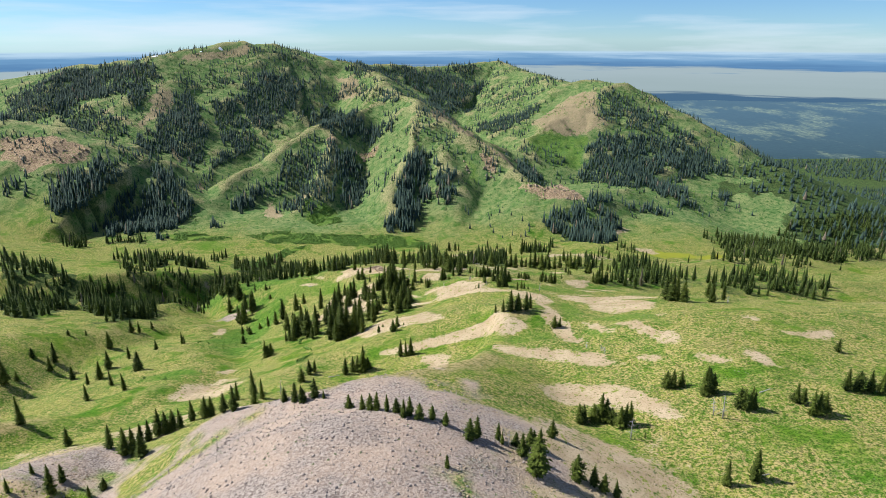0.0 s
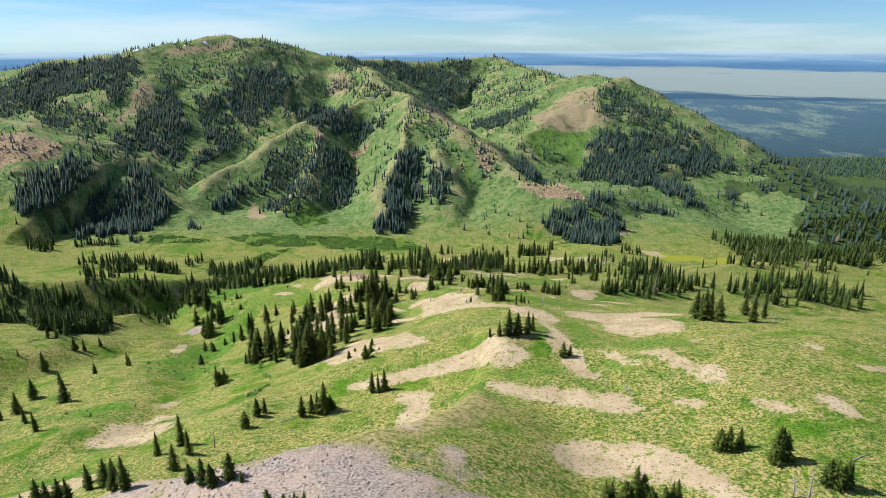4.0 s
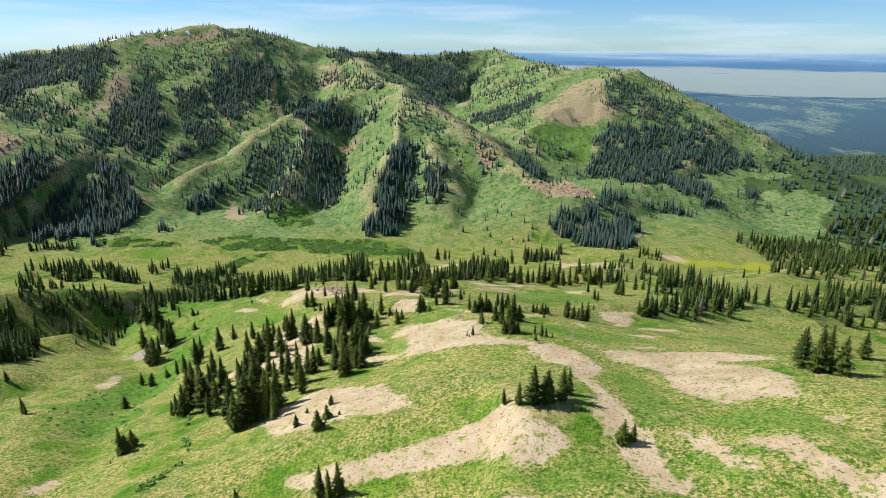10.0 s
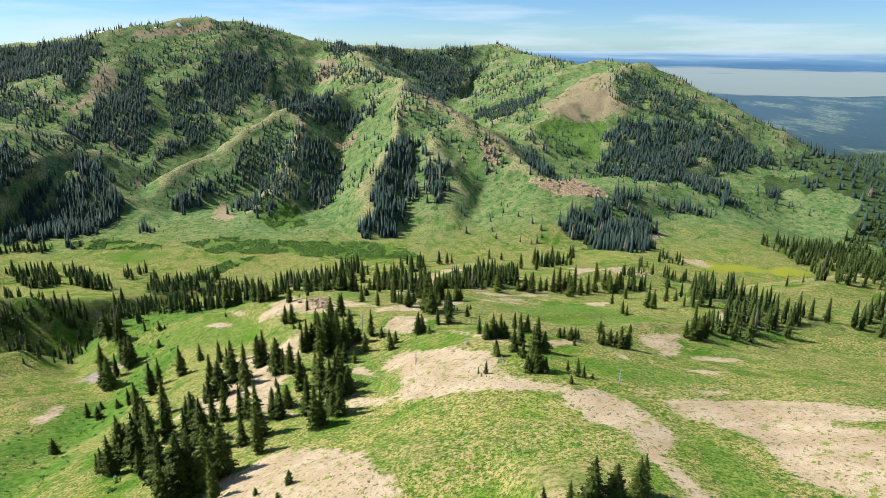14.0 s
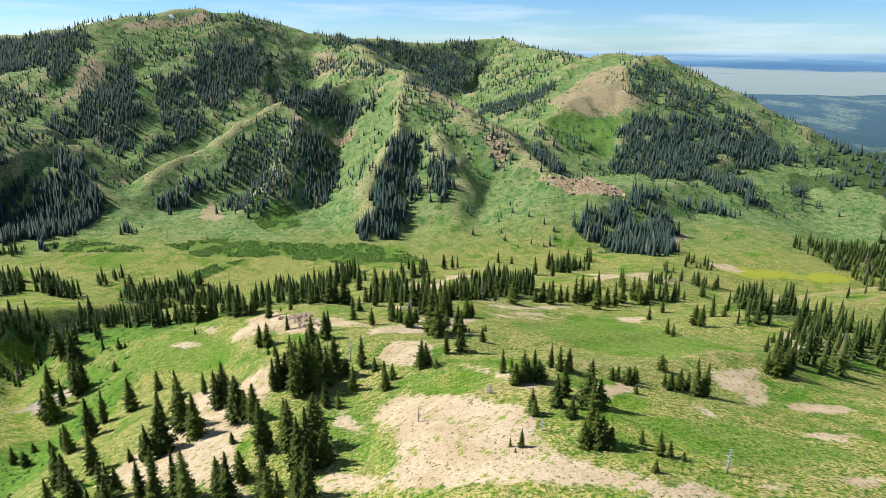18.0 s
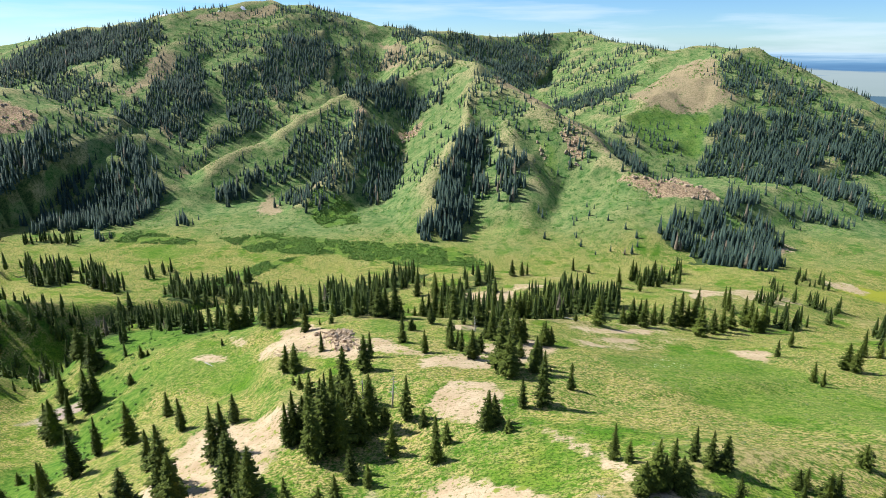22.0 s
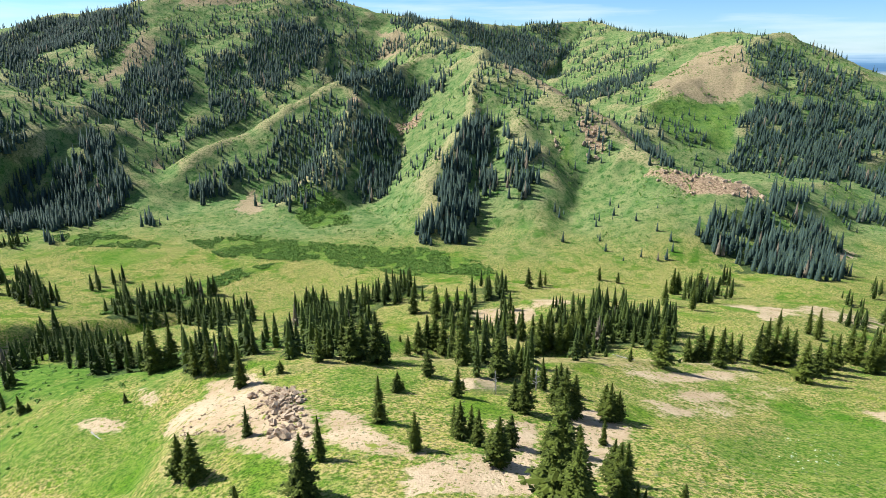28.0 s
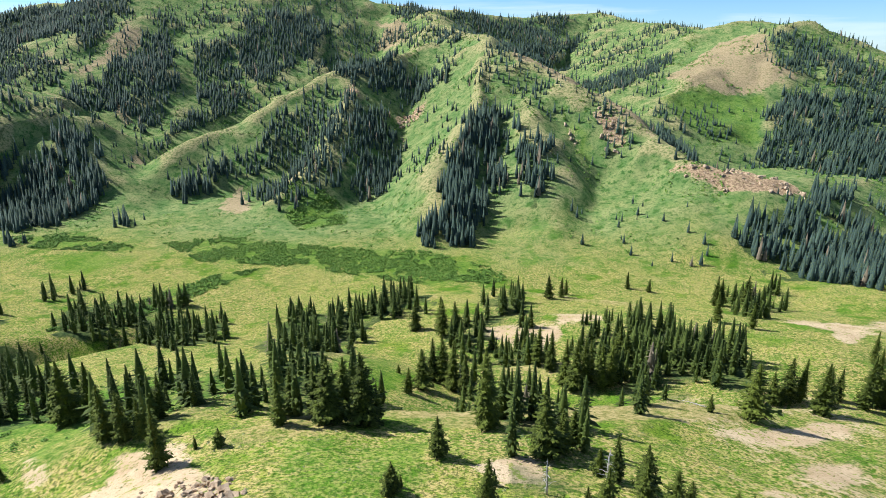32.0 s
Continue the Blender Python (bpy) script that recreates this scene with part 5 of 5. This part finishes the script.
# single firs all over the slopes, thicker in the hollows and thin on the sunny crests
gx, gy = np.meshgrid(np.arange(-1150, 780, 9.5), np.arange(985, 2230, 9.5))
sx = gx.ravel() + wood_rng.uniform(-5, 5, gx.size)
sy = gy.ravel() + wood_rng.uniform(-5, 5, gx.size)
keep = (height(sx, sy) > 6) & (waves(sx, sy, 85, 74, 3) + 0.25 * waves(sx, sy, 20, 75, 2) > np.where(sx < -330, 0.08, 0.14))
for tan in ((300, 1490, 60, 110), (330, 1600, 60, 60), (250, 1120, 120, 50), (-60, 1060, 60, 60), (-330, 1330, 70, 90)):
    keep &= ((sx - tan[0]) / tan[2]) ** 2 + ((sy - tan[1]) / tan[3]) ** 2 > 1
keep &= wood_rng.random(len(sx)) < np.where(sy < 1120, 0.25, np.where(sy > 1480, 0.85, 0.6))
spots = np.stack([sx[keep], sy[keep]], -1)
sizes = wood_rng.uniform(5, 14, len(spots))
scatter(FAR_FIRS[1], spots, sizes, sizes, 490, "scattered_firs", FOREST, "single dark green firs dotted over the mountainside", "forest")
# the wooded skirts that fall away to the lowland
gx, gy = np.meshgrid(np.arange(640, 2250, 18.0), np.arange(900, 2650, 18.0))
sx = gx.ravel() + wood_rng.uniform(-9, 9, gx.size)
sy = gy.ravel() + wood_rng.uniform(-9, 9, gx.size)
wob = 90 * waves(sx, sy, 160, 77, 3)
keep = (sx > 650 + wob + 0.25 * np.maximum(0, sy - 1250)) & (sx > 580 + wob + 0.5 * np.maximum(0, 1250 - sy)) & (waves(sx, sy, 240, 76, 3) > -0.3)
spots = np.stack([sx[keep], sy[keep]], -1)
sizes = wood_rng.uniform(10, 20, len(spots))
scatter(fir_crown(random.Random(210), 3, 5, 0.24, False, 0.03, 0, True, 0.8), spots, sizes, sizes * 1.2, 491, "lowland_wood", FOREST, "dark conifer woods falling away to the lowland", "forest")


# ---------------------------------------------------------------- shrubs, stones, dead wood
def tuft(seed, blades, flat=0.7):
    """A leafy clump one metre wide: many small leaf sprays on a low dome."""
    rng, verts, faces = random.Random(seed), [], []
    for _ in range(blades):
        a, u = rng.uniform(0, 6.28), rng.random() ** 0.5
        c = Vector((0.42 * u * math.cos(a), 0.42 * u * math.sin(a), flat * (0.15 + 0.75 * math.sqrt(1 - 0.9 * u * u) * rng.uniform(0.5, 1))))
        n = Vector((rng.uniform(-1, 1), rng.uniform(-1, 1), rng.uniform(0.2, 1))).normalized()
        t = n.orthogonal().normalized()
        b = n.cross(t)
        r = rng.uniform(0.13, 0.26)
        o = len(verts)
        verts += [tuple(c - t * r), tuple(c + b * r * 0.7), tuple(c + t * r), tuple(c - b * r * 0.7 - Vector((0, 0, r * 0.6)))]
        faces += [(o, o + 1, o + 2, o + 3)]
    o = len(verts)
    verts += [(0.36, 0, 0), (0, 0.36, 0), (-0.36, 0, 0), (0, -0.36, 0), (0, 0, 0.55 * flat)]
    faces += [(o, o + 1, o + 4), (o + 1, o + 2, o + 4), (o + 2, o + 3, o + 4), (o + 3, o, o + 4)]
    return verts, faces


def stone(seed, rough=0.28):
    """A broken, faceted stone about one metre across."""
    rng = random.Random(seed)
    b = bmesh.new()
    bmesh.ops.create_icosphere(b, subdivisions=1, radius=0.5)
    for v in b.verts:
        v.co *= 1 + rng.uniform(-rough, rough)
    for _ in range(3):
        n = Vector((rng.uniform(-1, 1), rng.uniform(-1, 1), rng.uniform(-0.4, 1))).normalized()
        for v in b.verts:
            over = v.co.dot(n) - 0.32
            if over > 0:
                v.co -= n * over
    out = [tuple(v.co) for v in b.verts], [tuple(v.index for v in f.verts) for f in b.faces]
    b.free()
    return out


def slab(seed):
    """A broken ledge about one metre wide: a few tilted, sharp-edged blocks leaning on each other."""
    rng, verts, faces = random.Random(seed), [], []
    for _ in range(5):
        m = pose(rng.uniform(-0.35, 0.35), rng.uniform(-0.3, 0.3), rng.uniform(0, 0.35), rng.uniform(-22, 22), rng.uniform(-22, 22), rng.uniform(0, 180))
        half = Vector((rng.uniform(0.14, 0.34), rng.uniform(0.12, 0.24), rng.uniform(0.1, 0.34)))
        o = len(verts)
        for c in ((-1, -1, -1), (1, -1, -1), (1, 1, -1), (-1, 1, -1), (-1, -1, 1), (1, -1, 1), (1, 1, 1), (-1, 1, 1)):
            verts.append(tuple(m @ Vector([c[i] * half[i] * rng.uniform(0.65, 1.1) for i in range(3)])))
        faces += [tuple(o + i for i in q) for q in ((0, 1, 5, 4), (1, 2, 6, 5), (2, 3, 7, 6), (3, 0, 4, 7), (4, 5, 6, 7))]
    return verts, faces


def strewn(patches, number, seed):
    """Spots strewn evenly over patches (x, y, half-widths)."""
    r = np.random.RandomState(seed)
    size = np.array([p[2] * p[3] for p in patches], float)
    which = r.choice(len(patches), number, p=size / size.sum())
    p = np.array(patches, float)[which]
    a, u = r.uniform(0, 6.28, number), np.sqrt(r.uniform(0, 1, number)) * 1.05
    return np.stack([p[:, 0] + p[:, 2] * u * np.cos(a), p[:, 1] + p[:, 3] * u * np.sin(a)], -1), r


def strewn_in(kind_of_area, number, seed):
    """Spots strewn evenly over the outlined areas of one kind."""
    r = np.random.RandomState(seed)
    outlines = [a[1] for a in AREAS if a[0] == kind_of_area]
    boxes = [(np.min(o, 0) - 4, np.max(o, 0) + 4) for o in outlines]
    size = np.array([(hi - lo).prod() for lo, hi in boxes], float)
    got = []
    for outline, (lo, hi), share in zip(outlines, boxes, size / size.sum()):
        p = lo + (hi - lo) * r.uniform(0, 1, (int(number * share) + 2, 2))
        got.append(p[inside(p[:, 0], p[:, 1], outline)])
    return np.concatenate(got), r


TUFTS = [tuft(600 + v, 16) for v in range(3)]
creek_willow = PATCHES["willow"]
for v in range(3):
    spots, r = strewn_in("willow", 6200, 610 + v)
    spots = spots[waves(spots[:, 0], spots[:, 1], 22, 611, 3) > -0.25]
    k = r.uniform(1.4, 3.8, len(spots))
    scatter(TUFTS[v], spots, k * 0.8, k, 620 + v, "willow_shrubs", LEAVES, "low green willow thicket on the wet valley floor", "shrub")
    spots, r = strewn(creek_willow, 260, 640 + v)
    k = r.uniform(0.8, 2.4, len(spots))
    scatter(TUFTS[v], spots, k * 0.8, k, 645 + v, "creek_shrubs", LEAVES, "low green shrubs along the little creek", "shrub")
    # sagebrush and bunch grass over the near ridge
    spots, r = strewn([(60, 250, 190, 140), (20, 440, 150, 110), (60, 590, 150, 90)], 2900, 660 + v)
    keep = waves(spots[:, 0], spots[:, 1], 30, 666, 2) > -0.1
    spots = spots[keep]
    k = r.uniform(0.35, 1.0, len(spots))
    scatter(tuft(670 + v, 6, 0.6), spots, k * 0.7, k, 680 + v, "sagebrush", SAGE, "small grey-green sagebrush clumps and bunch grass", "shrub", 0.05)

spots, r = strewn_in("flowers", 420, 688)
spots = spots[waves(spots[:, 0], spots[:, 1], 9, 689, 2) > 0.0]
k = r.uniform(0.3, 0.8, len(spots))
scatter(tuft(687, 8, 0.6), spots, k * 0.7, k, 686, "flower_clumps", FLOWER, "pale flowering clumps scattered in green meadow grass", "flowers", 0.05)

# alder and snowberry thickets over the mountainside
for v in range(2):
    r = np.random.RandomState(690 + v)
    spots = np.stack([r.uniform(-700, 560, 16000), r.uniform(985, 1750, 16000)], -1)
    spots = spots[(waves(spots[:, 0], spots[:, 1], 60, 691, 3) + 0.5 * waves(spots[:, 0], spots[:, 1], 14, 692, 2) > 0.22)]
    k = r.uniform(1.6, 4.2, len(spots)) * (spots[:, 1] / 1300) ** 0.5
    scatter(tuft(695 + v, 7, 0.7), spots, k * 0.8, k, 697 + v, "mountain_shrubs", LEAVES, "low dark green thickets dotted over the mountainside", "shrub")

# scree over the gravel dome, and stones in the bare patches
for v in range(3):
    spots, r = strewn([(-34, 135, 62, 58), (-150, 175, 26, 30)], 1500, 700 + v)
    k = 0.25 + 0.75 * r.uniform(0, 1, len(spots)) ** 4
    scatter(stone(710 + v), spots, k * 0.8, k, 720 + v, "scree", SCREE, "loose grey-pink stones strewn over the bare dome", "stones", -0.1)
    spots, r = strewn([p for p in PATCHES["bare"] if p[1] < 760], 700, 730 + v)
    k = 0.2 + 0.7 * r.uniform(0, 1, len(spots)) ** 4
    scatter(stone(740 + v), spots, k * 0.7, k, 750 + v, "loose_stones", ROCK, "pale loose stones lying on bare tan soil", "stones", -0.08)
    spots, r = strewn_in("crag", 200, 760 + v)
    k = 1.5 + 5.0 * r.uniform(0, 1, len(spots)) ** 2
    scatter(slab(770 + v), spots, k * 1.1, k, 780 + v, "crag_rocks", ROCK, "weathered tan cliff rocks breaking out of the slope", "rocks", 0.5)

# the rocky outcrop on the end of the ridge: broken ledges stepping down its right flank
STONES = [mesh_of("boulder", *(stone(800 + v, 0.3) if v < 2 else slab(800 + v)), ROCK) for v in range(7)]
outcrop = tagged(new("rock_outcrop"), "broken tan limestone ledges and boulders on the ridge", "rock")
OUTCROP_AT = (-69, 558)
outcrop.matrix_basis = pose(OUTCROP_AT[0], OUTCROP_AT[1], ground_at(*OUTCROP_AT))
rock_rng = random.Random(6)
# broken ledges stepping down the shaded flank, and a rim of smaller blocks round the pale crown
for n in range(250):
    f = rock_rng.random()
    if n < 170:
        x, y = -2 + 19 * f + rock_rng.gauss(0, 2.4), 11 - 33 * f + rock_rng.gauss(0, 3.0)
        k = rock_rng.uniform(0.35, 1.1) * (2.0 if rock_rng.random() < 0.2 else 1)
    else:
        a = 6.2832 * f
        x, y = -8 + 14 * math.cos(a) + rock_rng.gauss(0, 1.5), -1 + 13 * math.sin(a) + rock_rng.gauss(0, 1.5)
        k = rock_rng.uniform(0.25, 0.7)
    z = ground_at(OUTCROP_AT[0] + x, OUTCROP_AT[1] + y) - ground_at(*OUTCROP_AT)
    part("boulder", rock_rng.choice(STONES), outcrop, at=pose(x, y, z + 0.05 * k, rock_rng.uniform(-25, 25), rock_rng.uniform(-10, 30), 40 + rock_rng.gauss(0, 40)) @ Matrix.Diagonal((2.1 * k, 1.6 * k, 1.1 * k, 1)))


def dead_tree(x, y, h, seed, fallen=None):
    """A bleached snag: a bare tapering trunk with broken limbs; fallen: the way it lies, in degrees."""
    rng = random.Random(seed)
    top = new("fallen_log" if fallen is not None else "dead_tree")
    base = pose(x, y, ground_at(x, y) - (0.1 if fallen is None else -0.12), *((rng.uniform(-4, 4), rng.uniform(-4, 4), 0) if fallen is None else (0, 86, fallen)))
    top.matrix_basis = base
    part("trunk", mesh_of("trunk", *tube([(0, 0, -0.3), (0.05, 0, h * 0.3), (-0.05, 0.06, h * 0.7), (0.08, 0, h)], [0.022 * h + 0.06, 0.018 * h + 0.05, 0.012 * h + 0.03, 0.02], 7), DEADWOOD, True), top)
    for i in range(22 if fallen is None else 6):
        z = h * rng.uniform(0.2, 0.92)
        a, r = rng.uniform(0, 6.28), (h - z) * rng.uniform(0.15, 0.34) + 0.4
        d = Vector((math.cos(a), math.sin(a), 0))
        p = Vector((0, 0, z))
        part("limb", mesh_of("limb", *tube([tuple(p), tuple(p + d * r * 0.5 + Vector((0, 0, 0.12 * r))), tuple(p + d * r + Vector((0, 0, rng.uniform(-0.2, 0.3) * r)))], [0.06, 0.045, 0.015], 4), DEADWOOD), top)
    if fallen is None:
        tagged(top, "bleached grey dead tree with bare broken limbs", "dead tree", "dead trees on the ridge")
    else:
        tagged(top, "bleached grey fallen trunk lying on the grass", "log", "fallen logs")


dead_tree(19.1, 143.2, 6, 902)
dead_tree(-73.2, 245.8, 8, 903)
dead_tree(67.1, 252.7, 3, 904)
dead_tree(72.7, 243.3, 4, 905)
dead_tree(157.7, 310.3, 5, 906)
dead_tree(-7.7, 571.5, 7.6, 940)
dead_tree(3.8, 577.9, 8.2, 941)
dead_tree(-32.8, 694.2, 12.8, 942)
dead_tree(-35.4, 480.8, 12.1, 943)
dead_tree(-27.0, 481.1, 10.5, 944)
dead_tree(2.1, 407.1, 5.6, 945)
dead_tree(20.6, 414.5, 3.1, 946)
dead_tree(21.5, 414.8, 2.8, 947)
dead_tree(64.1, 369.4, 6.1, 948)
dead_tree(31.1, 388.3, 3.1, 949)
dead_tree(63.8, 174.0, 8.4, 950)
dead_tree(97.2, 181.1, 10.0, 951)
dead_tree(95.1, 183.6, 7.4, 952)
dead_tree(72.5, 247.3, 3.2, 953)
dead_tree(-133.0, 570.8, 8, 930, -35)
dead_tree(46.2, 645.6, 9, 931, 160)
dead_tree(-55.1, 267.5, 6, 932, 10)
dead_tree(117.0, 195.6, 6, 933, 20)
dead_tree(98.4, 152.2, 5, 934, 200)
# old snow under the summit
for n, (x, y, rx, ry) in enumerate([(-748, 1680, 9, 4), (-644, 1736, 6, 4), (-602, 1766, 7, 4)]):
    b = bmesh.new()
    bmesh.ops.create_grid(b, x_segments=12, y_segments=6, size=1)
    for v in b.verts:
        u, w = v.co.x, v.co.y
        q = math.hypot(u, w)
        sc = max(abs(u), abs(w)) / q if q else 1
        a = math.atan2(w, u)
        px, py = u * sc * rx * (1 + 0.25 * math.sin(3 * a + n)), w * sc * ry * (1 + 0.3 * math.sin(2 * a + 2 * n))
        v.co = (px, py, ground_at(x + px, y + py) - ground_at(x, y) + 0.9 * (1.05 - max(abs(u), abs(w))))
    me = bpy.data.meshes.new("snow_patch")
    b.to_mesh(me)
    b.free()
    me.materials.append(SNOW)
    snow = tagged(new("snow_patch", me), "thin streak of old white snow below the summit", "snow", "snow patches")
    snow.location = (x, y, ground_at(x, y))
